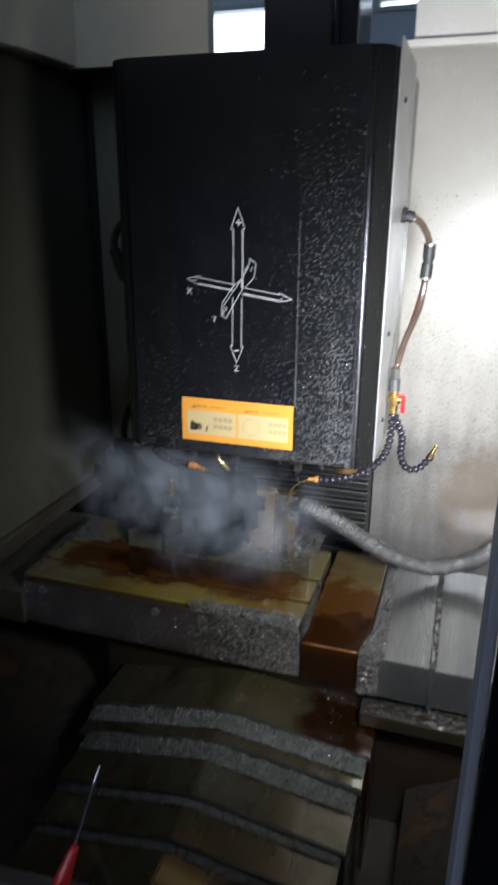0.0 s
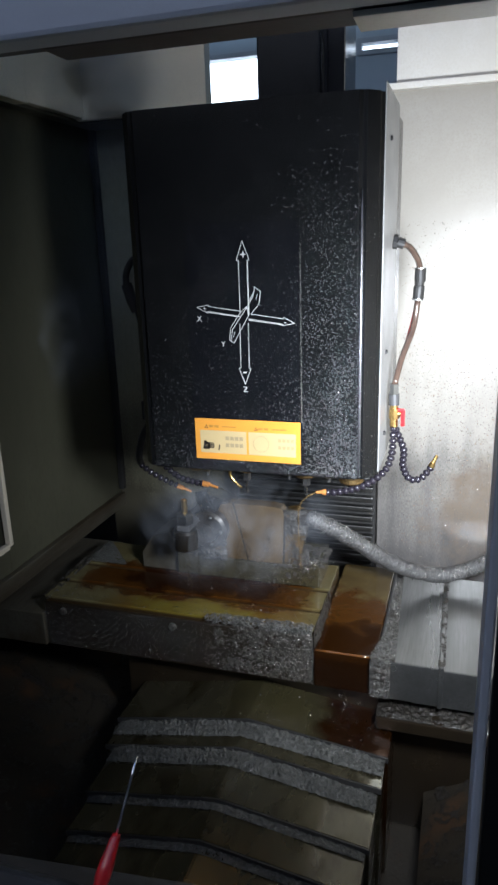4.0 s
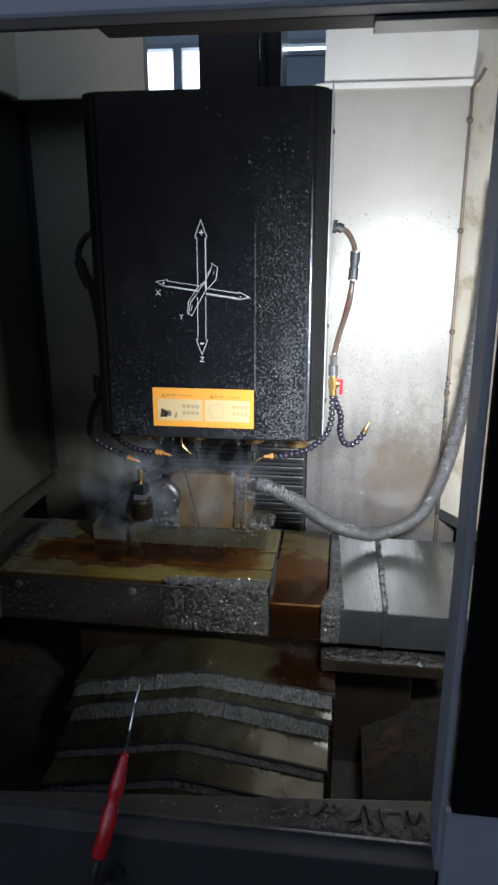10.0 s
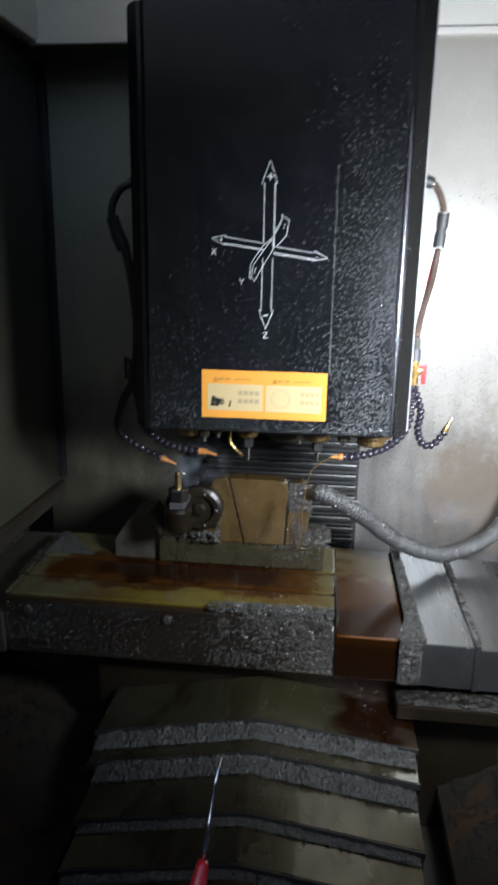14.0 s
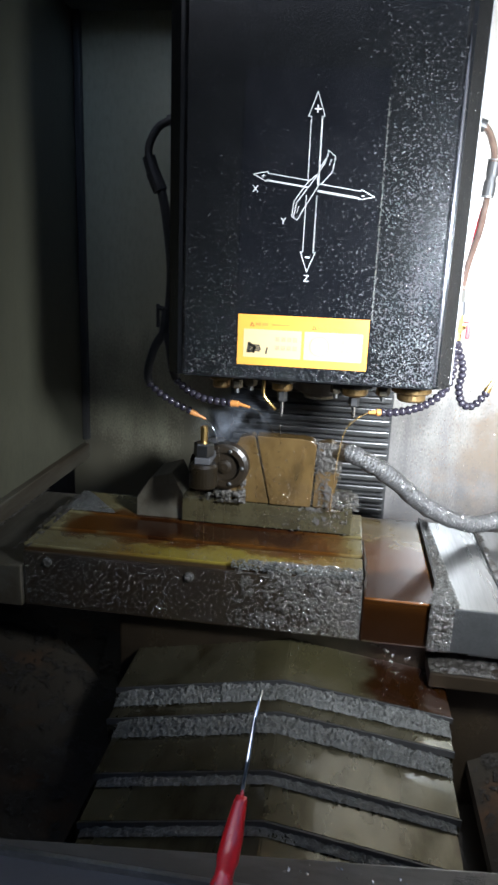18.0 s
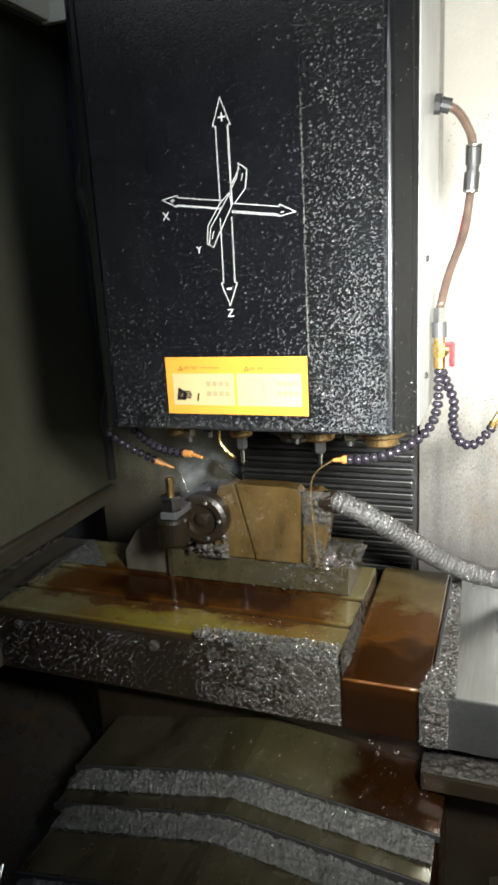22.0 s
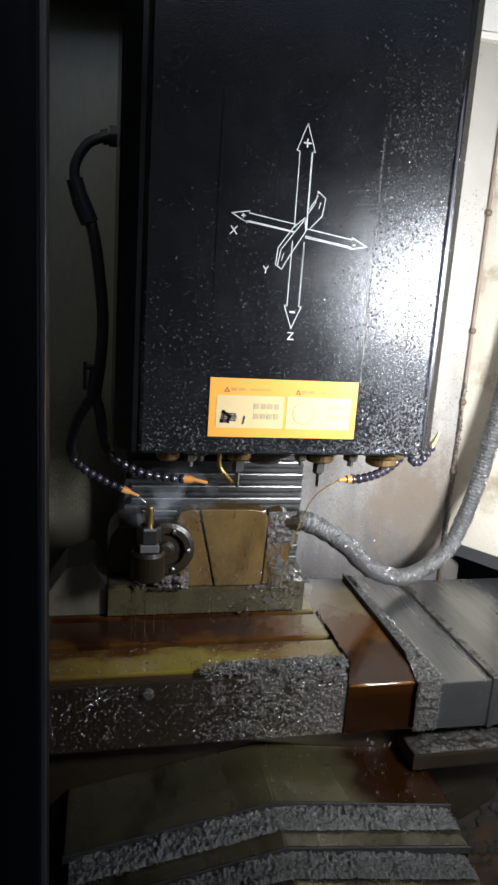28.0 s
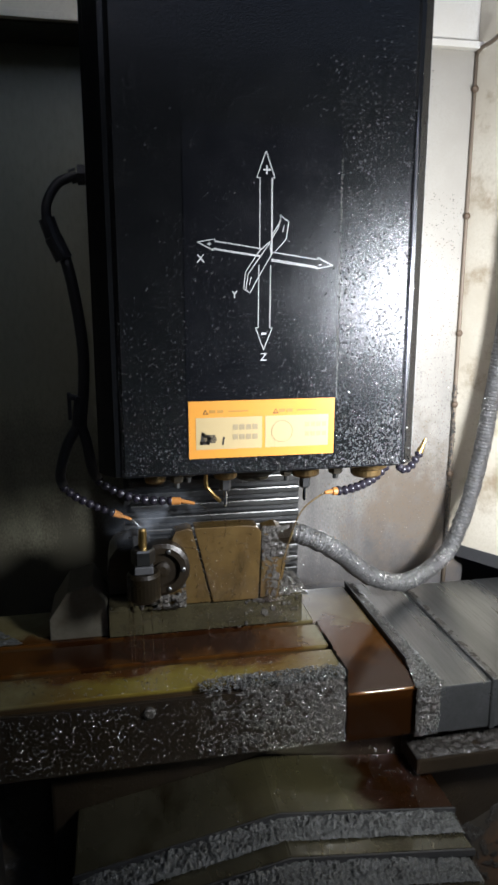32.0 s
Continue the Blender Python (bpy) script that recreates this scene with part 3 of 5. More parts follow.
structure("door_left", box((-1.32, 0.4, 0.79), (-0.585, 0.424, 1.64), 0.003), DOOR_BLACK, "black door panel slid to the side", "door")

# chip trays below
structure("pan_left", extrude_profile([(-1.2, 0.62), (-0.6, 0.47), (-0.6, 0.45), (-1.2, 0.6)], "y", 0.5, 1.5), RUST_PAN, "dark chip tray with sludge beside the way cover", "tray")
structure("pan_right", extrude_profile([(0.0, 0.45), (0.2, 0.56), (0.2, 0.54), (0.0, 0.43)], "y", 0.5, 1.5), RUST_PAN, "rusty chip tray with brown coolant", "tray")
structure("pan_bottom", box((-1.2, 0.47, 0.33), (0.2, 1.9, 0.36)), RUST_PAN, "dark machine bed bottom", "tray")
structure("sill_back", box((-0.84, 0.4515, 0.36), (0.2, 0.4585, 0.7445)), RUST_PAN, "inner face of the sill", "wall")

# ---- work lamp ----
lamp = empty("work_lamp", LAMP_AT, "round white work lamp fixed inside the door post", "lamp")
lm = look(LAMP_AT, LAMP_TO)
lm.translation = (0, 0, 0)
part("housing", lathe([(0.02, 0.06), (0.045, 0.035), (0.045, 0.004), (0.043, 0.003)], 28, lm), DARK_GREY, lamp, smooth=False)
part("lens", lathe([(0.041, 0.0035), (0.041, 0.0025), (0.02, 0.002)], 28, lm), glow("lamp_lens", (1, 0.98, 0.95), 6.0), lamp, "glowing round lens")
part("bracket", rod(Vector((0.02, -0.02, 0.0)), Vector((0.0999, -0.005, 0.02)), 0.008), DARK_GREY, lamp)

V0 = Vector
# ---- head of the machine ----
head = empty("machine_head", (-0.317, 1.2, 1.1), "black spindle head cover speckled with droplets and chips", "machine head")
HF = 1.016
front = [(-0.505, HF), (-0.129, HF), (-0.103, 1.043), (-0.103, 1.36), (-0.531, 1.36), (-0.531, 1.043)]
cover = extrude_profile(front, "z", 1.1, 1.695)
bmesh.ops.bevel(cover, geom=[e for e in cover.edges if abs(e.verts[0].co.z - e.verts[1].co.z) > 0.3], offset=0.007, segments=7, affect="EDGES")
part("cover", here(head, cover), BLACK_PAINT, head, "black enamel sheet cover with chamfered edges")
part("side_plate", here(head, merge(box((-0.1027, 1.052, 1.104), (-0.101, 1.262, 1.71), 0.0004))), mat("pale_grey_plate", (0.32, 0.32, 0.315), 0.4, 0.2, grain=200, blotch=9), head,
     "pale grey side plate with small screws")
for z in (1.155, 1.3, 1.64):
    part("screw", here(head, lathe([(0.004, 0), (0.004, 0.003), (0.002, 0.004)], 10, Matrix.Translation((-0.1013, 1.12, z)) @ pose(0, 0, 0, 0, 90, 0))), RUBBER, head)
# bright tube added to carry the lamp's glint along the bend
part("edge_glint", here(head, tube([V0((-0.1302, HF + 0.0022, z)) for z in (1.104, 1.2, 1.35, 1.5, 1.56)], [0.0031, 0.003, 0.0029, 0.0024, 0.0008], 16)), mat("edge_glint_metal", (0.15, 0.15, 0.165), 0.22, 0.8, grain=400, blotch=60, bump=0.1), head, "bright metal strip for the glint on the rounded, worn edge", True)
part("underside", here(head, box((-0.49, 1.065, 1.0905), (-0.14, 1.34, 1.0995))), DARK_GREY, head)
film = part("film_panel", here(head, box((-0.42, HF - 0.0008, 1.123), (-0.2265, HF + 0.001, 1.52))), BLACK_FILM, head, "smooth black film panel with axis arrows")


def line2d(pts, closed=True, w=0.00095, y=HF - 0.0014):
    """Thin raised white lines through (x, z) points on the front of the head."""
    bm = bmesh.new()
    n = len(pts)
    for i in range(n if closed else n - 1):
        a, b = Vector(pts[i]), Vector(pts[(i + 1) % n])
        d = (b - a).normalized()
        s = Vector((-d.y, d.x)) * w / 2
        a, b = a - d * w / 2, b + d * w / 2
        vs = [bm.verts.new((q.x, y, q.y)) for q in (a - s, b - s, b + s, a + s)]
        bm.faces.new(vs)
    geom = bmesh.ops.extrude_face_region(bm, geom=list(bm.faces))
    bmesh.ops.translate(bm, verts=[v for v in geom["geom"] if isinstance(v, bmesh.types.BMVert)], vec=(0, 0.0005, 0))
    bmesh.ops.recalc_face_normals(bm, faces=bm.faces)
    return bm


def arrow_end(origin, tip, width, head_w, head_l, skew=(0, 0)):
    """Half of an arrow: from the origin to the tip, open at the origin. skew leans the head's base."""
    o, t = Vector(origin), Vector(tip)
    d = (t - o).normalized()
    s = Vector((-d.y, d.x)) + Vector(skew)
    k = t - d * head_l
    return [o + s * width / 2, k + s * width / 2, k + s * head_w / 2, t, k - s * head_w / 2, k - s * width / 2, o - s * width / 2]


ARROW_LINES = [line2d(arrow_end((-0.3205, 1.376), (-0.3205, 1.491), 0.0145, 0.022, 0.03), False), line2d(arrow_end((-0.3215, 1.36), (-0.3225, 1.258), 0.0145, 0.021, 0.027), False),
          line2d([(-0.3125, 1.461), (-0.3125, 1.374)], False), line2d([(-0.314, 1.356), (-0.3145, 1.285)], False),
          line2d(arrow_end((-0.326, 1.3755), (-0.4035, 1.3865), 0.0085, 0.0135, 0.02), False), line2d(arrow_end((-0.3125, 1.3715), (-0.2355, 1.3605), 0.0085, 0.0135, 0.02), False),
          line2d([(-0.386, 1.3785), (-0.328, 1.3705)], False), line2d([(-0.313, 1.3655), (-0.251, 1.357)], False),
          line2d([(-0.329, 1.376), (-0.3155, 1.388), (-0.3135, 1.3725), (-0.3335, 1.339), (-0.3395, 1.3275), (-0.3475, 1.332), (-0.3455, 1.352), (-0.3385, 1.362)], True),
          line2d([(-0.3165, 1.385), (-0.342, 1.35), (-0.345, 1.331)], False),
          line2d([(-0.3125, 1.396), (-0.302, 1.4125), (-0.3025, 1.419), (-0.292, 1.4115), (-0.295, 1.391), (-0.308, 1.377)], False), line2d([(-0.3015, 1.4185), (-0.305, 1.404), (-0.3125, 1.392)], False)]
for name, ids in (("arrow_up", (0, 2)), ("arrow_down", (1, 3)), ("arrow_left", (4, 6)), ("arrow_right", (5, 7)), ("arrow_near", (8, 9)), ("arrow_far", (10, 11))):
    part(name, here(head, merge(*[ARROW_LINES[i] for i in ids])), WHITE_INK, film, "white outlined axis arrow")


def lettering(text, x, z, size, parent, material, y=HF - 0.0014, name="lettering"):
    cu = bpy.data.curves.new(name, "FONT")
    cu.body, cu.size, cu.align_x, cu.align_y, cu.extrude = text, size, "CENTER", "CENTER", 0.0002
    cu.materials.append(material)
    ob = new(name, cu)
    ob.parent = parent
    ob.matrix_basis = pose(x - head.location.x, y - head.location.y, z - head.location.z, 90, 0, 0)
    return ob


for text, x, z, size in (("X", -0.4, 1.367, 0.0135), ("Y", -0.359, 1.325, 0.0125), ("Z", -0.3225, 1.2485, 0.0135), ("+", -0.3195, 1.469, 0.02), ("-", -0.3225, 1.28, 0.026),
                         ("+", -0.3895, 1.384, 0.011), ("-", -0.2515, 1.3625, 0.014), ("/", -0.3395, 1.341, 0.013), ("/", -0.2985, 1.403, 0.011)):
    lettering(text, x, z, size, film, WHITE_INK)

# warning sticker
ST = HF - 0.0016
sticker = part("warning_sticker", here(head, box((-0.418, ST, 1.1215), (-0.228, ST + 0.0012, 1.195))), ORANGE, head, "orange warning sticker with two pale fields")


def flat(x0, x1, z0, z1, material, name="print", y=ST - 0.0004):
    return part(name, here(head, box((x0, y, z0), (x1, y + 0.0003, z1))), material, sticker)


flat(-0.409, -0.324, 1.133, 1.174, PALE, "sticker_field")
flat(-0.32, -0.236, 1.133, 1.174, PALE, "sticker_field")
Y2 = ST - 0.0008
for x0, x1, z0, z1 in ((-0.392, -0.384, 1.1795, 1.1835), (-0.382, -0.374, 1.1795, 1.1835), (-0.368, -0.342, 1.1805, 1.1825), (-0.302, -0.294, 1.1785, 1.1825), (-0.292, -0.284, 1.1785, 1.1825),
                       (-0.278, -0.252, 1.1795, 1.1815)):
    flat(x0, x1, z0, z1, mat("worn_print", (0.35, 0.18, 0.03), 0.5, bump=0.0) if "worn_print" not in bpy.data.materials else bpy.data.materials["worn_print"], "print_bar")
for k in range(4):
    for row, z in enumerate((1.1575, 1.145)):
        flat(-0.362 + k * 0.0085, -0.3555 + k * 0.0085, z, z + 0.0068, FADED, "print_bar", Y2)
        flat(-0.267 + k * 0.0075, -0.2615 + k * 0.0075, z + 0.001, z + 0.007, mat("faint_print", (0.36, 0.27, 0.13), 0.5, bump=0.0) if "faint_print" not in bpy.data.materials else bpy.data.materials["faint_print"],
             "print_bar", Y2)
for x, z in ((-0.3968, 1.1785), (-0.3063, 1.1775)):
    part("print_triangle", here(head, line2d([(x - 0.0028, z), (x + 0.0028, z), (x, z + 0.005)], True, 0.0008, Y2 + 0.0004)), INK, sticker)
fingers = [line2d([(-0.399, 1.1435 + 0.0026 * k), (-0.3835 - 0.0012 * abs(k - 1.4), 1.1425 + 0.0027 * k)], False, 0.0021, Y2) for k in range(4)]
palm = line2d([(-0.402, 1.1415), (-0.394, 1.1415), (-0.392, 1.1475), (-0.4, 1.153)], True, 0.004, Y2)
pict = merge(palm, *fingers, line2d([(-0.375, 1.1395), (-0.3735, 1.1475)], False, 0.0022, Y2))
part("print_pictogram", here(head, pict), INK, sticker, "black warning pictogram")
ring = [(-0.2975 + 0.014 * math.cos(k * math.pi / 10), 1.1535 + 0.014 * math.sin(k * math.pi / 10)) for k in range(20)]
part("print_ring", here(head, line2d(ring, True, 0.0008, Y2)), bpy.data.materials["faint_print"], sticker)

# column and its slide covers behind the head
column = empty("machine_column", (-0.3, 1.45, 0.5), "black machine column behind the spindle head", "column")
part("body", here(column, box((-0.388, 1.3605, 1.102), (-0.262, 1.5, 2.3), 0.004)), BLACK_PAINT, column)
part("shiny_rail", here(column, merge(box((-0.259, 1.3605, 1.1), (-0.215, 1.5, 2.3), 0.006), box((-0.255, 1.352, 1.4), (-0.247, 1.36, 2.3), 0.002))), mat("gloss_black", (0.01, 0.01, 0.012), 0.12, grain=80, blotch=10, bump=0.05), column,
     "glossy black rail cover")
RIB_STEEL = mat("oil_black_rib_steel", (0.15, 0.15, 0.145), 0.38, 1.0, dark=(0.07, 0.068, 0.064), grain=200, blotch=18, bump=0.06, mix=0.8, stretch=(0.3, 1, 1))
rib_cover = empty("rib_cover", (-0.3, 1.46, 0.7), "ribbed steel slide cover of the column, dark with oil", "slide cover")
part("backing", here(rib_cover, box((-0.5, 1.465, 0.6), (-0.152, 1.489, 1.3))), RUBBER, rib_cover)
for k in range(15):
    z = 0.72 + k * 0.0245
    part("rib", here(rib_cover, box((-0.49, 1.446, z), (-0.156, 1.4649, z + 0.0125), 0.0025, 2)), RIB_STEEL, rib_cover)

# ---- table and slide covers ----
def on_table(ob):
    TABLE_THINGS.append(ob)
    return ob


table = on_table(empty("worktable", (-0.487, 1.17, 0.675), "cast iron machine table, wet with brown coolant and crusted with chips", "machine table"))
TZ = 0.79
# top with slots: lands between T-slots
lands = ((1.033, 1.099), (1.111, 1.182), (1.196, 1.31))
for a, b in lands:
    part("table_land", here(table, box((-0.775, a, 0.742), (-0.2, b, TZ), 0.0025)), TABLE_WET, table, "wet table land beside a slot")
part("table_body", here(table, box((-0.773, 1.034, 0.677), (-0.203, 1.309, 0.7415), 0.002)), CAST, table)
part("front_rail", here(table, box((-0.774, 1.0275, 0.678), (-0.202, 1.0335, 0.7775), 0.0012)), CAST, table, "oily front rail with a bright worn edge")
for x in (-0.73, -0.483, -0.255):
    part("bolt", here(table, lathe([(0.008, 0), (0.008, 0.006), (0.005, 0.0075)], 12, Matrix.Translation((x, 1.0285, 0.762)) @ pose(0, 0, 0, 90, 0, 0))), CHIP_MUD, table, "chip-crusted bolt head")

endtray = on_table(empty("table_end_tray", (-0.15, 1.2, 0.676), "table end tray flooded with rust brown coolant", "tray"))
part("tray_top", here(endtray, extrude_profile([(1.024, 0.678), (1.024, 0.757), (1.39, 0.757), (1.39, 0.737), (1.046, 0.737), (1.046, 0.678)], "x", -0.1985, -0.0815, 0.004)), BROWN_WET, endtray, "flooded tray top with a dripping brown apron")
part("tray_body", here(endtray, box((-0.1975, 1.0505, 0.68), (-0.0825, 1.389, 0.7365))), CAST, endtray)
# extra glossy tube that draws the highlight along the tray's front edge
part("rim_glint", here(endtray, tube([V0((x, 1.0253, 0.7556)) for x in (-0.196, -0.17, -0.14, -0.11, -0.084)], [0.0022, 0.0026, 0.0021, 0.0027, 0.0021], 12)), mat("rim_glint_gloss", (0.09, 0.034, 0.008), 0.08, 0.0, dark=(0.04, 0.014, 0.003), grain=60, blotch=30, bump=0.05, coat=1.0), endtray, "glossy strip added for the highlight on the wet tray edge", True)
cover_a = on_table(empty("slide_cover", (-0.05, 1.2, 0.676), "brushed steel telescopic slide cover beside the table", "slide cover", "slide covers"))
part("plate", here(cover_a, box((-0.0805, 1.018, 0.68), (0.03, 1.39, 0.757), 0.0025)), STEEL, cover_a)
part("rim", here(cover_a, box((0.027, 1.014, 0.678), (0.036, 1.392, 0.762), 0.002)), STEEL, cover_a)
# black strip standing in for the ridge's side turned from the lamp
part("ridge_shade", here(cover_a, box((-0.0805, 1.09, 0.7572), (-0.0765, 1.389, 0.766), 0.001)), RUBBER, cover_a, "black strip added as the shaded side of the chip ridge")
cover_b = empty("slide_cover", (0.12, 1.2, 0.67), "brushed steel inner slide cover running under the side wall", "slide cover", "slide covers")
part("plate", here(cover_b, box((-0.03, 1.024, 0.674), (0.34, 1.385, 0.75), 0.0025)), STEEL, cover_b)
part("rim", here(cover_b, box((0.33, 1.02, 0.672), (0.345, 1.387, 0.7535), 0.0015)), STEEL, cover_b)
cover_c = on_table(empty("slide_cover", (-0.84, 1.2, 0.67), "chip-dusted steel slide cover in shade", "slide cover", "slide covers"))
part("plate", here(cover_c, box((-0.9, 1.02, 0.677), (-0.777, 1.39, 0.752), 0.0025)), STEEL_OILY, cover_c)
part("rim", here(cover_c, box((-0.908, 1.016, 0.676), (-0.899, 1.392, 0.757), 0.002)), STEEL_OILY, cover_c)
cover_d = empty("slide_cover", (-1.0, 1.2, 0.67), "dark steel slide cover running under the side wall", "slide cover", "slide covers")
part("plate", here(cover_d, box((-1.17, 1.026, 0.672), (-0.88, 1.385, 0.745), 0.0025)), STEEL_OILY, cover_d)
part("rim", here(cover_d, box((-1.174, 1.022, 0.67), (-1.165, 1.387, 0.7485), 0.0015)), STEEL_OILY, cover_d)

saddle = empty("saddle", (-0.35, 1.2, 0.36), "dark cast saddle under the table", "saddle")
part("body", here(saddle, box((-0.62, 1.06, 0.36), (0.1, 1.4, 0.67), 0.005)), CAST, saddle)
part("flange", here(saddle, box((-0.09, 1.0, 0.625), (0.16, 1.06, 0.652), 0.004)), CAST, saddle, "chip-covered saddle flange")

# peaked way cover, step by step towards the door
# front and back of each plate, its two eaves (x, z) and the height of its ridge
steps = ((0.94, 1.06, (-0.584, 0.597), (-0.06, 0.6165), 0.648), (0.874, 0.95, (-0.576, 0.589), (-0.065, 0.609), 0.639), (0.765, 0.88, (-0.557, 0.585), (-0.07, 0.594), 0.63),
         (0.69, 0.775, (-0.55, 0.577), (-0.075, 0.585), 0.621), (0.6, 0.7, (-0.545, 0.568), (-0.08, 0.576), 0.612), (0.512, 0.61, (-0.54, 0.559), (-0.085, 0.567), 0.603))
RIDGE = -0.315


def plate_top(k, x):
    """The height of a plate's upper face at x."""
    _, _, (xl, zl), (xr, zr), zm = steps[k]
    return zl + (x - xl) / (RIDGE - xl) * (zm - zl) if x < RIDGE else zm + (x - RIDGE) / (xr - RIDGE) * (zr - zm)


way = empty("way_cover", (-0.31, 0.8, 0.36), "peaked telescopic way cover of oily steel plates", "way cover")
for k, (y0, y1, (xl, zl), (xr, zr), zm) in enumerate(steps):
    bm = extrude_profile([(xl, 0.36), (xl, zl), (RIDGE, zm), (xr, zr), (xr, 0.36)], "y", y0, y1)
    bmesh.ops.bevel(bm, geom=[e for e in bm.edges if min(v.co.z for v in e.verts) > 0.5], offset=0.0018, segments=2, affect="EDGES")
    part("plate", here(way, bm), WAY, way, "oily steel cover plate")
    if k < 5:
        # lip kept black so that it also paints the shadow below each plate
        lip = extrude_profile([(xl - 0.001, zl - 0.009), (xl - 0.001, zl + 0.0006), (RIDGE, zm + 0.0006), (xr + 0.001, zr + 0.0006), (xr + 0.001, zr - 0.009), (RIDGE, zm - 0.009)], "y", y0 - 0.003, y0 - 0.0002)
        part("wiper_lip", here(way, lip), RUBBER, way, "wiper lip, its black doubling as the step's shadow line")

# ---- coolant nozzles, spindle nose and hoses under the head ----
nose = empty("spindle_nose", (-0.3, 1.17, 1.0), "dark conical spindle nose recessed under the head", "spindle")
part("cone", here(nose, lathe([(0.058, 1.0904), (0.056, 1.075), (0.044, 1.058), (0.03, 1.05)], 36, Matrix.Translation((-0.3, 1.2, 0)))), RUBBER, nose, smooth=False)
part("collar", here(nose, lathe([(0.026, 1.0499), (0.026, 1.044), (0.02, 1.042)], 24, Matrix.Translation((-0.3, 1.2, 0)))), STEEL_OILY, nose)


def coolant_nozzle(x, y, wide, nut, drop):
    ob = empty("coolant_nozzle", (x, y, 1.09), "tarnished brass coolant nozzle under the head", "nozzle", "nozzles under the head")
    part("flange", lathe([(wide, 0), (wide, -0.007), (wide * 0.9, -0.009)], 28), DARK_GREY if nut else BRASS_DULL, ob)
    part("boss", lathe([(wide * 0.72, -0.009), (wide * 0.72, -0.019), (wide * 0.62, -0.022)], 24), BRASS_DULL, ob, "brass boss")
    if nut:
        part("nut", lathe([(0.0085, -0.022), (0.0085, -0.038), (0.006, -0.041)], 6), RUBBER, ob, "black hex nut")
        part("tip", lathe([(0.003, -0.041), (0.0028, -0.05 - drop), (0.0015, -0.054 - drop)], 10), CHROME, ob, "bright steel tip")
    return ob


coolant_nozzle(-0.457, 1.108, 0.021, False, 0.0)
coolant_nozzle(-0.357, 1.113, 0.024, True, 0.012)
coolant_nozzle(-0.24, 1.108, 0.029, True, 0.007)
coolant_nozzle(-0.153, 1.091, 0.031, False, 0.0)
for x, y, s in ((-0.41, 1.12, 0.011), (-0.196, 1.1, 0.011), (-0.27, 1.1, 0.009), (-0.428, 1.09, 0.009)):
    stop = empty("hex_plug", (x, y, 1.085), "small dark steel hex plug under the head", "plug", "plugs under the head")
    part("hex", lathe([(s, 0), (s, -0.012), (s * 0.8, -0.014)], 6), STEEL_OILY, stop)
    part("pin", lathe([(s * 0.4, -0.014), (s * 0.4, -0.022)], 8), STEEL, stop)


def beads(points, pitch, r, parent, name="bead"):
    """Ball-jointed hose links strung along a line, each a bead."""
    length = sum((Vector(b) - Vector(a)).length for a, b in zip(points, points[1:]))
    line = spline(points, max(int(length / pitch), 3))
    base = lathe([(r * 0.62, -0.5 * pitch), (r * 0.9, -0.3 * pitch), (r, 0), (r * 0.9, 0.25 * pitch), (r * 0.6, 0.42 * pitch), (r * 0.6, 0.52 * pitch)], 12)
    me = bpy.data.meshes.new(name)
    base.to_mesh(me)
    base.free()
    me.materials.append(BEAD)
    for p in me.polygons:
        p.use_smooth = True
    for i, p in enumerate(line):
        d = line[min(i + 1, len(line) - 1)] - line[max(i - 1, 0)]
        ob = new(name, me)
        ob.parent = parent
        ob.matrix_basis = Matrix.Translation(p - parent.location) @ d.to_track_quat("Z", "Y").to_matrix().to_4x4()
    return line


V = Vector
line_r = empty("coolant_line", (-0.096, 1.15, 1.48), "smoky coolant hose with brass valve and two beaded nozzles", "coolant hose", "coolant hoses")
part("gland", here(line_r, merge(rod((-0.0965, 1.16, 1.482), (-0.089, 1.16, 1.481), 0.012, None, 8), rod((-0.0891, 1.16, 1.481), (-0.078, 1.161, 1.477), 0.009))), RUBBER, line_r, "black cable gland")
part("hose_upper", here(line_r, tube(spline([(-0.08, 1.16, 1.478), (-0.068, 1.175, 1.47), (-0.056, 1.19, 1.449), (-0.052, 1.2, 1.429)], 14), 0.0055)), HOSE_CLEAR, line_r, smooth=True)
part("coupling", here(line_r, merge(rod((-0.052, 1.2, 1.434), (-0.0525, 1.204, 1.413), 0.0098), rod((-0.0525, 1.204, 1.4129), (-0.0535, 1.205, 1.405), 0.008), rod((-0.0535, 1.205, 1.4049), (-0.055, 1.207, 1.383), 0.0098))),
     RUBBER, line_r, "black push-in coupling")
for a, b in (((-0.0519, 1.2, 1.4365), (-0.052, 1.2, 1.4342)), ((-0.055, 1.207, 1.3828), (-0.0552, 1.207, 1.38))):
    part("ring", here(line_r, rod(a, b, 0.0102)), STEEL, line_r)
for off, m in ((0.0, HOSE_CLEAR), (0.007, RED)):
    part("hose_lower", here(line_r, tube(spline([(-0.055 - off * 0.2, 1.207 + off * 0.5, 1.381), (-0.061 - off * 0.7, 1.2 + off, 1.331), (-0.077 - off * 0.1, 1.17 + off, 1.281), (-0.0866, 1.15 + off * 0.5, 1.236)], 18), 0.0055 if off == 0 else 0.003)),
         m, line_r, smooth=True)
part("adapter", here(line_r, merge(rod((-0.0868, 1.15, 1.238), (-0.087, 1.15, 1.22), 0.0085, None, 6))), STEEL, line_r, "steel hex adapter")
part("collar", here(line_r, rod((-0.087, 1.15, 1.2199), (-0.0865, 1.15, 1.2), 0.0095)), DARK_GREY, line_r)
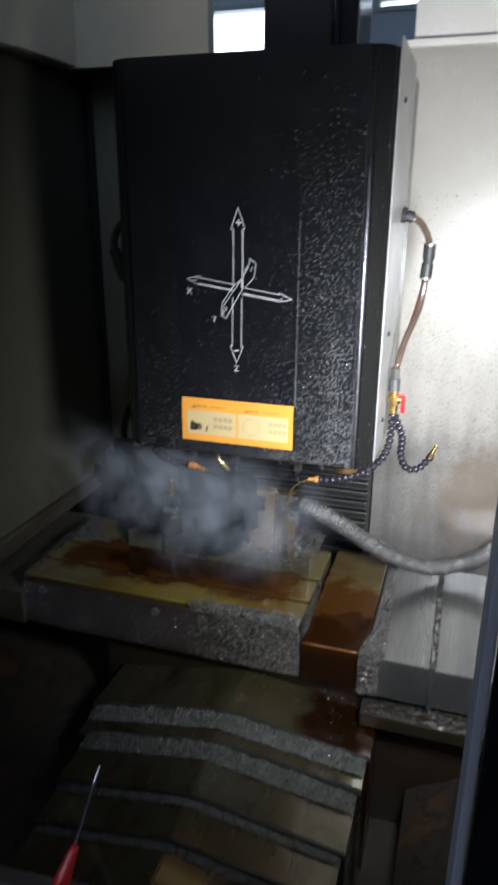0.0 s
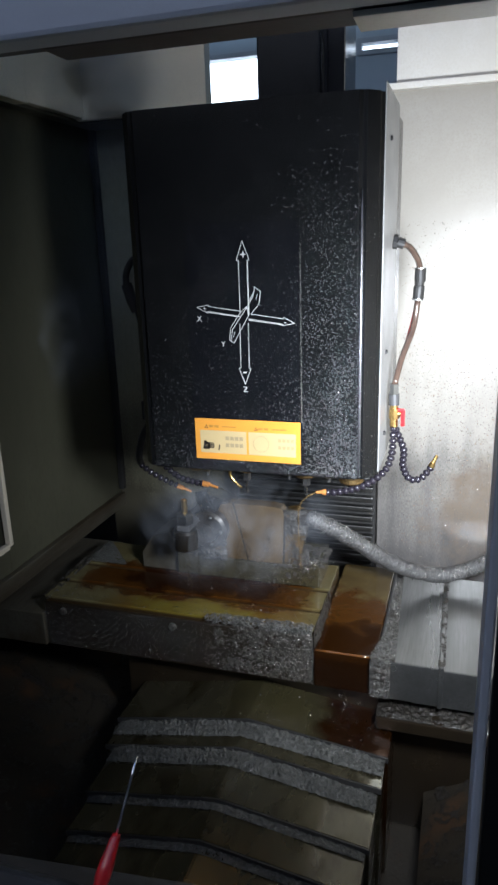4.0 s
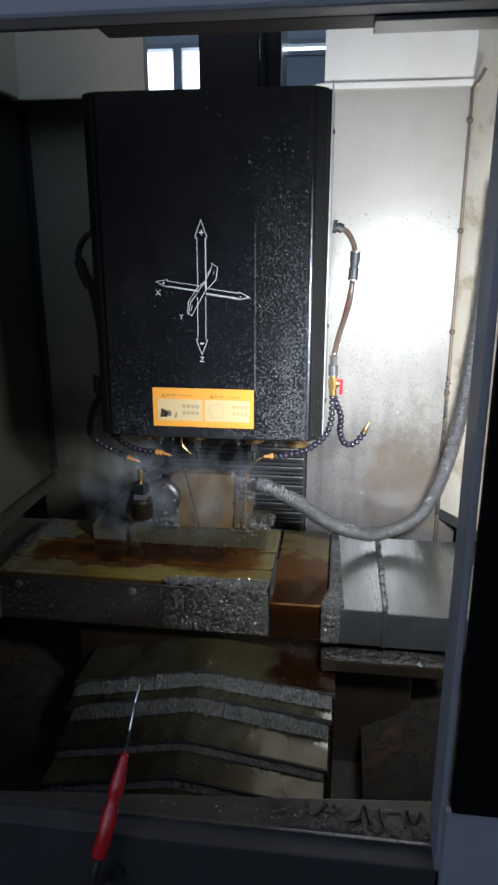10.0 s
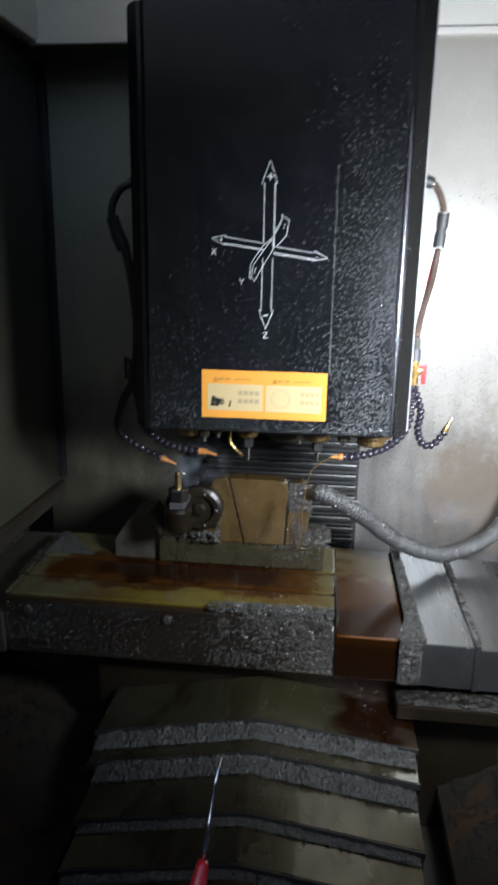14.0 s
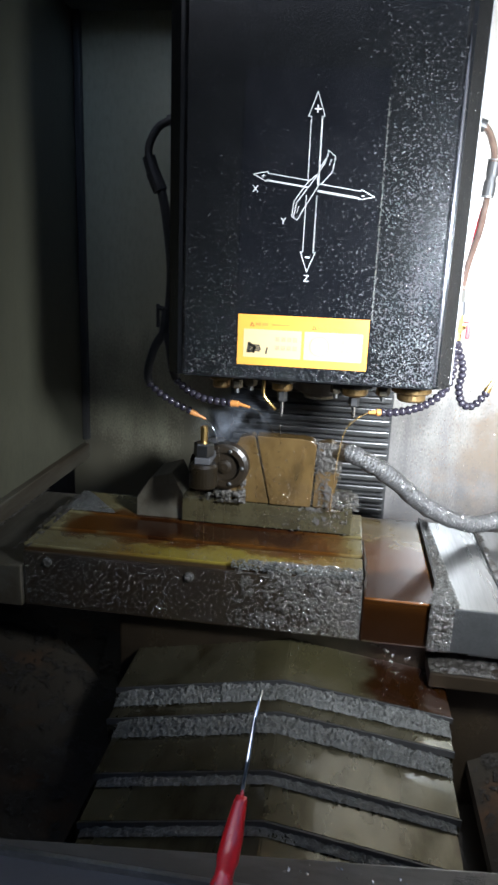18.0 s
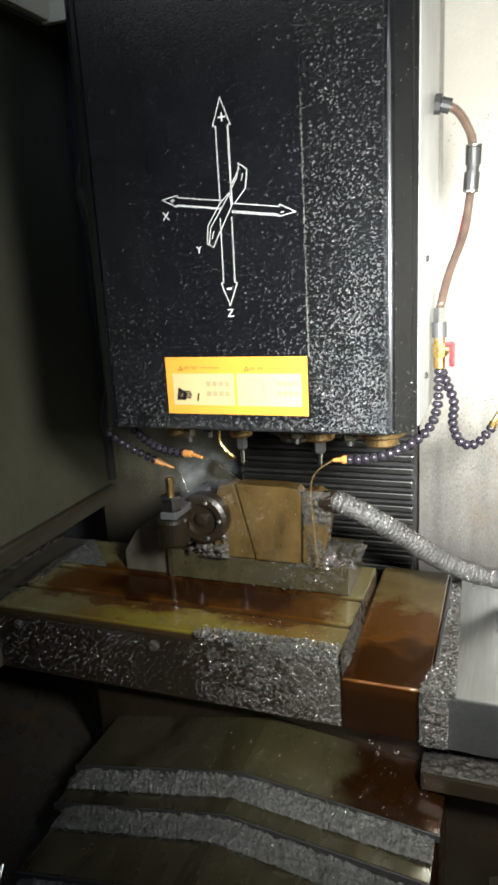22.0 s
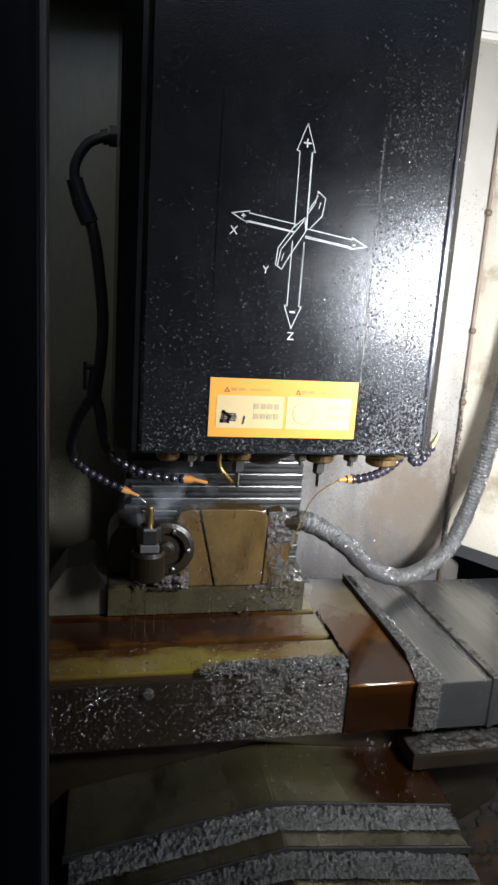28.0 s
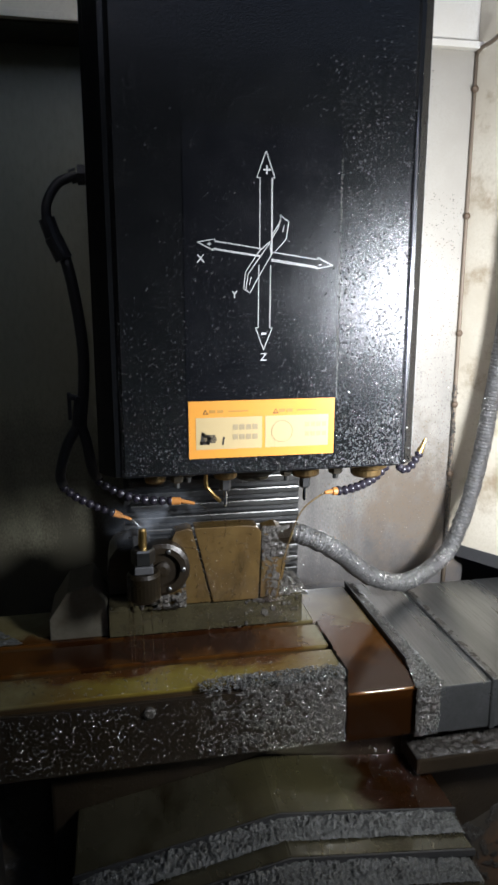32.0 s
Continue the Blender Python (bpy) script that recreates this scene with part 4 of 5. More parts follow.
valve_r = part("valve", here(line_r, merge(rod((-0.0865, 1.15, 1.1999), (-0.086, 1.15, 1.16), 0.0075, None, 10), rod((-0.092, 1.15, 1.185), (-0.074, 1.15, 1.184), 0.0062), rod((-0.086, 1.15, 1.193), (-0.086, 1.15, 1.175), 0.0095, 0.0095, 8))), BRASS, line_r,
     "brass ball valve")
part("lever", here(line_r, merge(box((-0.0735, 1.144, 1.162), (-0.0665, 1.15, 1.192), 0.002), box((-0.082, 1.144, 1.188), (-0.0665, 1.1499, 1.194), 0.0015))), RED, valve_r, "red valve lever")
b1 = beads([(-0.086, 1.15, 1.155), (-0.0875, 1.14, 1.108), (-0.099, 1.13, 1.079), (-0.126, 1.115, 1.059), (-0.153, 1.1, 1.051), (-0.181, 1.09, 1.047), (-0.195, 1.087, 1.047)], 0.0098, 0.0072, line_r)
part("nozzle_tip", here(line_r, merge(rod(b1[-1], (-0.204, 1.086, 1.047), 0.006, 0.0055), rod((-0.2041, 1.086, 1.047), (-0.216, 1.085, 1.046), 0.0035, 0.0025))), COPPER, line_r, "orange plastic nozzle tip")
b2 = beads([(-0.082, 1.155, 1.152), (-0.068, 1.165, 1.112), (-0.069, 1.175, 1.078), (-0.058, 1.185, 1.05), (-0.038, 1.195, 1.047), (-0.02, 1.2, 1.068)], 0.0098, 0.0072, line_r)
part("nozzle_tip", here(line_r, merge(rod(b2[-1], (-0.016, 1.2, 1.078), 0.0062, 0.0055), rod((-0.0159, 1.2, 1.0782), (-0.009, 1.201, 1.094), 0.0042, 0.0025))), BRASS, line_r, "yellow nozzle tip")

line_l = empty("coolant_line", (-0.535, 1.12, 1.474), "black coolant hose with two beaded nozzles in shade", "coolant hose", "coolant hoses")
part("gland", here(line_l, merge(rod((-0.5335, 1.12, 1.474), (-0.543, 1.12, 1.474), 0.0125, None, 8), rod((-0.5431, 1.12, 1.474), (-0.552, 1.12, 1.471), 0.009))), RUBBER, line_l, "black cable gland")
part("hose_upper", here(line_l, tube(spline([(-0.55, 1.12, 1.472), (-0.569, 1.12, 1.462), (-0.583, 1.12, 1.438), (-0.584, 1.12, 1.415)], 14), 0.0062)), RUBBER, line_l, smooth=True)
part("coupling", here(line_l, merge(rod((-0.584, 1.12, 1.42), (-0.577, 1.12, 1.397), 0.0105), rod((-0.577, 1.12, 1.3969), (-0.565, 1.12, 1.37), 0.0115))), RUBBER, line_l)
part("hose_lower", here(line_l, tube(spline([(-0.564, 1.12, 1.372), (-0.556, 1.12, 1.335), (-0.547, 1.12, 1.255), (-0.55, 1.12, 1.19), (-0.556, 1.12, 1.155)], 20), 0.0075)), RUBBER, line_l, smooth=True)
part("valve", here(line_l, merge(rod((-0.552, 1.12, 1.19), (-0.557, 1.12, 1.15), 0.0095, None, 8), box((-0.571, 1.117, 1.158), (-0.566, 1.123, 1.196), 0.0015), rod((-0.568, 1.12, 1.19), (-0.553, 1.12, 1.187), 0.004))), RUBBER, line_l,
     "black valve with lever")
part("fork_outer", here(line_l, tube(spline([(-0.557, 1.12, 1.152), (-0.575, 1.12, 1.122), (-0.586, 1.12, 1.083), (-0.583, 1.121, 1.066)], 12), 0.0072)), RUBBER, line_l, smooth=True)
part("fork_inner", here(line_l, tube(spline([(-0.556, 1.12, 1.152), (-0.549, 1.12, 1.13), (-0.543, 1.12, 1.092), (-0.536, 1.12, 1.073)], 12), 0.0072)), RUBBER, line_l, smooth=True)
b3 = beads([(-0.582, 1.122, 1.062), (-0.566, 1.13, 1.045), (-0.543, 1.138, 1.029), (-0.519, 1.144, 1.016)], 0.0098, 0.0066, line_l)
part("nozzle_tip", here(line_l, merge(rod(b3[-1], (-0.506, 1.15, 1.008), 0.006, 0.0045), rod((-0.506, 1.15, 1.008), (-0.492, 1.156, 1.0), 0.0028, 0.002))), COPPER, line_l, "orange plastic nozzle tip")
b4 = beads([(-0.534, 1.119, 1.07), (-0.515, 1.112, 1.058), (-0.488, 1.1, 1.049), (-0.46, 1.092, 1.046), (-0.438, 1.086, 1.046)], 0.0098, 0.0068, line_l)
part("nozzle_tip", here(line_l, merge(rod(b4[-1], (-0.424, 1.083, 1.046), 0.006, 0.005), rod((-0.424, 1.083, 1.046), (-0.405, 1.078, 1.043), 0.003, 0.0022))), COPPER, line_l, "orange plastic nozzle tip")

pipe = empty("coolant_tip", (-0.386, 1.1, 1.085), "short bent brass coolant pipe under the head", "nozzle")
part("pipe", here(pipe, tube(spline([(-0.386, 1.1, 1.085), (-0.386, 1.1, 1.062), (-0.378, 1.1, 1.05), (-0.366, 1.105, 1.036)], 12), 0.003)), BRASS, pipe, smooth=True)

# ---- fixture on the table ----
fix = on_table(empty("rotary_fixture", (-0.4, 1.24, TZ), "oily brown rotary fixture block clamped on the table", "fixture"))
part("base_plate", here(fix, extrude_profile([(1.2, TZ), (1.19, TZ + 0.004), (1.19, 0.838), (1.196, 0.842), (1.305, 0.842), (1.305, TZ)], "x", -0.536, -0.222, 0.0012)), BASE_WET, fix, "olive base plate under a film of coolant")
part("side_jaw", here(fix, extrude_profile([(-0.628, TZ), (-0.628, 0.826), (-0.6, 0.868), (-0.56, 0.88), (-0.538, 0.84), (-0.538, TZ)], "y", 1.204, 1.3, 0.002)), STEEL_OILY, fix, "worn steel side jaw")


def face_plate(outline, y0, material, name, label=""):
    return part(name, here(fix, extrude_profile(outline, "y", y0, 1.216, 0.0018)), material, fix, label)


face_plate([(-0.446, 0.8425), (-0.374, 0.8425), (-0.403, 0.966), (-0.41, 0.969), (-0.43, 0.964), (-0.442, 0.935)], 1.186, WORK_BROWN, "face_plate", "brown oily face plate")
face_plate([(-0.3715, 0.8425), (-0.2975, 0.8425), (-0.2925, 0.956), (-0.3, 0.9665), (-0.322, 0.969), (-0.4, 0.969)], 1.184, WORK_BROWN, "face_plate", "brown machined face plate")
face_plate([(-0.2945, 0.8425), (-0.262, 0.8425), (-0.246, 0.93), (-0.25, 0.955), (-0.268, 0.966), (-0.2895, 0.961)], 1.187, WORK_BROWN, "face_plate", "chip-crusted cheek plate")
ringm = Matrix.Translation((-0.452, 1.1855, 0.914)) @ pose(0, 0, 0, 90, 0, 0)
part("chuck_ring", here(fix, lathe([(0.025, 0), (0.04, 0.0), (0.042, 0.004), (0.042, 0.024), (0.036, 0.028), (0.027, 0.028), (0.025, 0.02)], 32, ringm)), CAST, fix, "bright ringed chuck crusted with chips")
part("chuck_core", here(fix, lathe([(0.0245, 0), (0.0245, 0.014), (0.012, 0.016), (0.012, 0.026), (0.006, 0.028)], 24, ringm)), CAST, fix)
for k in range(5):
    a = k * 2 * math.pi / 5
    part("jaw_bolt", here(fix, lathe([(0.0035, 0.028), (0.0035, 0.031), (0.002, 0.032)], 8, Matrix.Translation((-0.452 + 0.0315 * math.cos(a), 1.1855, 0.914 + 0.0315 * math.sin(a))) @ pose(0, 0, 0, 90, 0, 0))), STEEL, fix)
part("motor_housing", here(fix, merge(extrude_profile([(-0.537, 0.881), (-0.533, 0.905), (-0.52, 0.922), (-0.49, 0.925), (-0.47, 0.915), (-0.47, 0.843), (-0.535, 0.843)], "y", 1.24, 1.33, 0.004))), CAST, fix, "dark oily motor housing")
part("clamp_arm", here(fix, box((-0.495, 1.102, 0.9325), (-0.468, 1.239, 0.9445), 0.002)), DARK_GREY, fix, "dark clamp arm")

C = Matrix.Translation((-0.482, 1.118, 0))
part("spacer", here(fix, lathe([(0.02, 0.888), (0.0245, 0.892), (0.0245, 0.927), (0.021, 0.932)], 28, C)), mat("oil_dark_iron", (0.014, 0.01, 0.005), 0.3, 0.4, grain=200, blotch=40, coat=0.4), fix, "dark oily clamping knob")
part("nut", here(fix, lathe([(0.0165, 0.945), (0.0175, 0.947), (0.0175, 0.965), (0.0155, 0.968)], 6, C)), RIB_STEEL, fix, "dark steel hex nut")
part("stud", here(fix, lathe([(0.0062, 0.968), (0.0062, 0.9945), (0.0045, 0.997)], 14, C)), BRASS, fix, "wet brassy stud")

hose = on_table(empty("cable_conduit", (-0.24, 1.2, 0.94), "thick corrugated grey conduit crusted with metal chips", "conduit"))
hl = spline([(-0.252, 1.2, 0.945), (-0.235, 1.19, 0.948), (-0.205, 1.19, 0.936), (-0.156, 1.208, 0.903), (-0.08, 1.26, 0.834), (0.003, 1.31, 0.791), (0.07, 1.345, 0.793), (0.125, 1.37, 0.818), (0.155, 1.383, 0.86), (0.178, 1.39, 0.92), (0.197, 1.394, 1.0), (0.21, 1.395, 1.09), (0.22, 1.39, 1.2),
             (0.228, 1.38, 1.35), (0.232, 1.37, 1.56)], 720)
part("sleeve", here(hose, tube(hl, [0.0152 + (0.0013 if (i // 2) % 2 else 0.0) + (0.0022 if i < 470 else 0.0008) * noise.noise(p * 75) for i, p in enumerate(hl)], 14)), HOSE_GREY, hose, smooth=True)
part("fitting", here(hose, rod((-0.262, 1.2, 0.944), (-0.238, 1.192, 0.948), 0.018, 0.0175, 10)), CAST, hose, "chip-crusted end fitting")

# brown tube drawn in place of the corner gap's shadow band
pipe2 = empty("corner_seam", (0.184, 1.484, 1.2), "thin brown tube for the shadowed gap in the wall corner, with clips", "conduit")
part("pipe", here(pipe2, tube([V((0.188, 1.486, z)) for z in (0.68, 0.9, 1.2, 1.5, 1.77)], [0.0048, 0.0046, 0.004, 0.0036, 0.0032], 10)), mat("seam_brown", (0.2, 0.155, 0.11), 0.6, 0.1, grain=100, blotch=20), pipe2, smooth=True)
for z in (0.95, 1.1, 1.247, 1.476, 1.707):
    part("clip", here(pipe2, lathe([(0.0068, 0.0), (0.0068, 0.003), (0.005, 0.006), (0.002, 0.0075), (0.0, 0.0078)], 14, Matrix.Translation((0.187, 1.4835, z)) @ pose(0, 0, 0, 90, 0, 0))), mat("clip_brown", (0.12, 0.08, 0.05), 0.6) if "clip_brown" not in bpy.data.materials else bpy.data.materials["clip_brown"], pipe2)
part("top_loop", here(pipe2, tube(spline([(0.188, 1.486, 1.77), (0.19, 1.47, 1.776), (0.19, 1.43, 1.775), (0.193, 1.38, 1.785)], 10), 0.004, 8)), bpy.data.materials["seam_brown"], pipe2, smooth=True)

# ---- red pick at the sill ----
pick = empty("hook_pick", (-0.32, 0.4, 0.75), "red handled steel pick propped at the door sill", "hand tool")
TIP, FER, END = V((-0.309, 0.512, 0.923)), V((-0.314, 0.461, 0.862)), V((-0.327, 0.386, 0.779))
hm, hn = along(END, FER)
part("handle", here(pick, lathe([(0.0075, 0), (0.0095, 0.004), (0.0095, 0.05), (0.0075, 0.056), (0.0075, 0.062), (0.009, 0.068), (0.0085, hn - 0.03), (0.0055, hn - 0.004), (0.0045, hn)], 10, hm)), RED, pick, "red plastic handle", True)
BEND = FER.lerp(TIP, 0.72)
part("blade", here(pick, tube([FER - (FER - END).normalized() * 0.004, FER.lerp(BEND, 0.5), BEND, TIP + V((0.002, -0.004, 0.004))], [0.0021, 0.002, 0.0019, 0.0012], 8)), CHROME, pick, "bright steel shank", True)
tail = END + (END - FER).normalized() * 0.03
part("tail", here(pick, tube(spline([END + (FER - END).normalized() * 0.003, END.lerp(tail, 0.6), tail + V((0, 0.012, -0.012)), V((-0.322, 0.4195, 0.73))], 12), 0.005, 10)), RUBBER, pick, "black rubber tail", True)
part("magnet", here(pick, rod((-0.322, 0.4195, 0.728), (-0.322, 0.412, 0.728), 0.014)), RUBBER, pick)


# ---- chips, crusts and drops ----
def crust(name, origin, du, dv, out, nu, nv, high, cover, seed, label, freq=90.0, edge=0.12, moves=True, material=None):
    """A lumpy crust over the patch origin + u du + v dv, raised along out; holes where the noise falls below the cover."""
    o, du, dv, out = V(origin), V(du), V(dv), V(out)
    verts, faces, keep = [], [], []
    for j in range(nv + 1):
        for i in range(nu + 1):
            u, v = i / nu, j / nv
            p = o + du * u + dv * v
            q = p * freq + V((seed, 0, 0))
            n = noise.noise(q) * 0.55 + noise.noise(q * 2.3) * 0.35 + noise.noise(q * 0.22) * 0.5
            c = cover(u, v) if callable(cover) else cover
            rim = min(min(u, 1 - u) / edge, min(v, 1 - v) / edge, 1.0)
            h = high * max(0.0, (0.45 + 0.75 * n) * min(c * 1.4, 1.2)) * (0.35 + 0.65 * rim)
            verts.append(p + out * h + du.normalized() * 0.0012 * noise.noise(q * 3) + dv.normalized() * 0.0012 * noise.noise(q * 3.3 + V((9, 0, 0))))
            keep.append(n + c > 0.42 and c > 0.02)
    for j in range(nv):
        for i in range(nu):
            a = j * (nu + 1) + i
            ids = (a, a + 1, a + nu + 2, a + nu + 1)
            if sum(keep[k] for k in ids) >= 3:
                faces.append(ids)
    me = bpy.data.meshes.new(name)
    centre = o + (du + dv) / 2
    me.from_pydata([v - centre for v in verts], [], faces)
    me.materials.append(material or CHIP_MUD)
    for p in me.polygons:
        p.use_smooth = True
    ob = new(name, me)
    ob.location = centre
    tagged(ob, label, "metal chips", kind="stuff")
    return on_table(ob) if moves else ob


def chips(name, count, place, size, seed, label, moves=True, material=None, centre=(0, 0, 0)):
    """Small curled flakes: place(rng) gives a point and the way out of the surface."""
    rng = random.Random(seed)
    verts, faces = [], []
    c = V(centre)
    for _ in range(count):
        got = place(rng)
        if got is None:
            continue
        p, out = got
        s = size * (0.45 + rng.random() ** 2 * 1.3)
        d = V((rng.uniform(-1, 1), rng.uniform(-1, 1), rng.uniform(-1, 1))).normalized()
        e = d.cross(V((rng.uniform(-1, 1), rng.uniform(-1, 1), rng.uniform(-1, 1)))).normalized()
        f = d.cross(e)
        p = p + out * s * 0.3 - c
        b = len(verts)
        w = 0.65
        d = d * 0.65
        verts += [p - d * s - e * s * w, p - d * s * 0.9 + e * s * w, p + f * s * 0.45 - e * s * w, p + f * s * 0.5 + e * s * w, p + d * s - e * s * w * 0.6, p + d * s * 0.8 + e * s * w]
        faces += [(b, b + 2, b + 3, b + 1), (b + 2, b + 4, b + 5, b + 3)]
    me = bpy.data.meshes.new(name)
    me.from_pydata(verts, [], faces)
    me.materials.append(material or CHIP)
    ob = new(name, me)
    ob.location = c
    tagged(ob, label, "metal chips", kind="stuff")
    return on_table(ob) if moves else ob


def front_cover(u, v):
    """How thickly the table's front is strewn from its far end (0) to the tray (1), v from below upwards."""
    x = -0.775 + u * 0.575
    if x < -0.512:
        return 0.2 + 0.12 * v
    if x < -0.425 + 0.02 * noise.noise(V((u * 40, v * 9, 1))):
        return 0.025 + 0.05 * v * v
    return 0.26 + 0.66 * min(max(x + 0.43, 0.0) / 0.2, 1.0)


def packed_front(u, v):
    """Where the strewn chips have packed into a crust."""
    x = -0.775 + u * 0.575
    x += 0.03 * noise.noise(V((u * 40, v * 7, 5)))
    return 0.0 if x < -0.44 else 0.05 + 0.7 * min((x + 0.44) / 0.2, 1.0)


crust("chip_crust_front", (-0.775, 1.027, 0.68), (0.575, 0, 0), (0, 0, 0.098), (0, -1, 0), 480, 90, 0.005, packed_front, 3.0, "grey chip crust on the front of the table", 170)
crust("chip_crust_rim", (-0.416, 1.025, 0.773), (0.214, 0, 0), (0, 0.02, 0.02), (0, -0.6, 0.8), 190, 30, 0.014, lambda u, v: (0.2 + 0.6 * min(u * 2.5, 1.0)) * (1 - 0.4 * v), 8.0, "pale chip crust along the table edge", 110, 0.2)
crust("chip_crust_end", (-0.2, 1.025, 0.69), (0, 0.18, 0), (0, 0, 0.105), (1, 0, 0), 90, 52, 0.01, lambda u, v: 0.85 - 0.5 * u, 14.0, "chip crust on the table end")
def band_cover(u, v):
    """A heap at the front corner that thins to a narrow ridge along the black shade strip."""
    lo, hi = min(v / 0.22, 1.0) * 0.36, 1.0 - 0.3 * v
    return 1.0 if lo < u < hi else 0.0


crust("chip_band_top", (-0.095, 1.018, 0.757), (0.047, 0, 0), (0, 0.372, 0), (0, 0, 1), 34, 240, 0.009, band_cover, 21.0, "ridge of chips between tray and slide cover", 110, 0.3)
crust("chip_band_front", (-0.0935, 1.0175, 0.68), (0.037, 0, 0), (0, 0, 0.082), (0, -1, 0), 32, 60, 0.008, 0.95, 25.0, "band of chips on the front of the slide cover", 110, 0.25)
crust("chip_ridge_rim", (0.026, 1.018, 0.7625), (0.012, 0, 0), (0, 0.37, 0), (0, 0, 1), 9, 200, 0.004, 0.5, 28.0, "thin line of chips along the cover rim")
crust("chip_ridge_left", (-0.79, 1.02, 0.782), (0.03, 0, 0.006), (0, 0.29, 0), (0, 0, 1), 20, 160, 0.012, 0.6, 31.0, "chips along the far table edge")
crust("chip_patch_corner", (-0.774, 1.2, 0.7905), (0.105, 0, 0), (0, 0.108, 0), (0, 0, 1), 90, 90, 0.004, lambda u, v: 0.85 if u < 1.02 - 0.9 * v else 0.0, 35.0, "pale dry chips in the far corner of the table", 150, 0.08, True, CHIP_DRY)
crust("chip_ridge_far", (-0.915, 1.02, 0.757), (0.03, 0, 0), (0, 0.37, 0), (0, 0, 1), 20, 170, 0.012, 0.8, 33.0, "chips along the shaded slide cover")
crust("chip_strip_base", (-0.53, 1.1885, TZ + 0.002), (0.3, 0, 0), (0, 0, 0.05), (0, -1, 0), 220, 40, 0.0035, lambda u, v: 0.01 + 0.4 * u ** 4, 37.0, "chips on the base plate")
crust("chip_heap_corner", (-0.29, 1.19, 0.842), (0.08, 0, -0.004), (0, 0.1, 0), (0, 0, 1), 60, 60, 0.009, 0.8, 41.0, "chip heap beside the fixture block")
crust("chip_crust_cheek", (-0.292, 1.186, 0.845), (0.045, 0, 0), (0, 0, 0.12), (0, -1, 0), 46, 100, 0.005, lambda u, v: 0.12 + 0.7 * v * v + 0.25 * u, 43.0, "chip crust on the fixture cheek", 150)
crust("chip_crust_chuck", (-0.49, 1.178, 0.842), (0.075, 0, 0), (0, 0, 0.05), (0, -1, 0), 70, 40, 0.016, 0.6, 47.0, "chips packed under the chuck ring")

for k in range(5):
    y0 = steps[k][0]
    xl, xr = steps[k + 1][2][0], steps[k + 1][3][0]
    deep, high, cov = ((0.037, 0.0125, 1.15), (0.035, 0.0125, 1.15), (0.013, 0.006, 1.0), (0.012, 0.005, 0.9), (0.011, 0.005, 0.8))[k]
    for xa, xb in ((xl, RIDGE), (RIDGE, xr)):
        za, zb = plate_top(k + 1, xa), plate_top(k + 1, xb)
        crust("chip_band_step", (xa, y0 - 0.004 - deep, za + 0.0005), (xb - xa, 0, zb - za), (0, deep + 0.006, 0), (0, -0.25, 1), 230, 26 if k < 2 else 10, high, cov, 50.0 + k, "band of grey chips along a way cover step", 210, 0.12 if k < 2 else 0.08, False, CHIP_DRY)
crust("chip_flange", (-0.09, 1.0, 0.6525), (0.25, 0, 0), (0, 0.06, 0), (0, -0.3, 1), 120, 26, 0.008, 0.8, 64.0, "chips heaped on the saddle flange", 120, 0.1, False, CHIP_OILY)
crust("chip_sludge_far", (-1.02, 0.55, 0.577), (0.41, 0, -0.1025), (0, 0.8, 0), (0.24, 0, 0.97), 150, 260, 0.006, 0.32, 71.0, "wet chip sludge strewn over the far tray", 150, 0.1, False, CHIP_OILY)
crust("chip_sludge_near", (0.005, 0.55, 0.4545), (0.19, 0, 0.1045), (0, 0.6, 0), (-0.48, 0, 0.87), 90, 220, 0.006, 0.32, 73.0, "wet chip sludge over the rusty tray", 150, 0.1, False, CHIP_OILY)
crust("chip_sill", (-0.14, 0.453, 0.7865), (0.19, 0, 0), (0, 0.042, 0), (0, 0, 1), 120, 30, 0.003, 0.45, 66.0, "smeared chips on the sill", 60, 0.1, False)


def on_front(rng, flakes=True):
    for _ in range(20):
        u, v = rng.random(), rng.random()
        if rng.random() < front_cover(u, v):
            if flakes and u < 0.62:
                return None
            return V((-0.775 + 0.575 * u, 1.0268 - (rng.random() * 0.004 if u > 0.62 else 0.0), 0.682 + 0.095 * v)), V((0, -1, 0))


chips("chips_front", 1100, on_front, 0.0006, 5, "loose metal chips on the table front", True, None, (-0.487, 1.027, 0.73))
chips("chips_rim", 3200, lambda r: (V((-0.414 + 0.212 * r.random() ** 0.8, 1.022 + 0.024 * r.random() ** 1.5, 0.785 + 0.012 * r.random())), V((0, 0, 1))), 0.001, 6, "loose metal chips on the table edge", True, None, (-0.32, 1.03, 0.79))
def on_band(r):
    if r.random() < 0.4:
        return V((-0.093 + 0.036 * r.random(), 1.0115 + 0.006 * r.random(), 0.683 + 0.08 * r.random())), V((0, -1, 0))
    for _ in range(20):
        u, v = r.random(), r.random()
        if band_cover(u, v):
            return V((-0.095 + 0.047 * u, 1.018 + 0.372 * v, 0.7625)), V((0, 0, 1))


chips("chips_band", 3200, on_band, 0.0009, 7, "loose metal chips on the band", True, None, (-0.09, 1.1, 0.75))
chips("chips_fixture", 1500, lambda r: (V((-0.53 + 0.32 * r.random() ** 0.35, 1.178 + 0.012 * r.random(), 0.795 + 0.045 * r.random())) if r.random() < 0.5 else V((-0.292 + 0.045 * r.random(), 1.18 + 0.01 * r.random(), 0.845 + 0.12 * r.random())), V((0, -1, 0))),
      0.0007, 8, "loose metal chips on the fixture", True, None, (-0.4, 1.19, 0.8))
hose_pts = hl


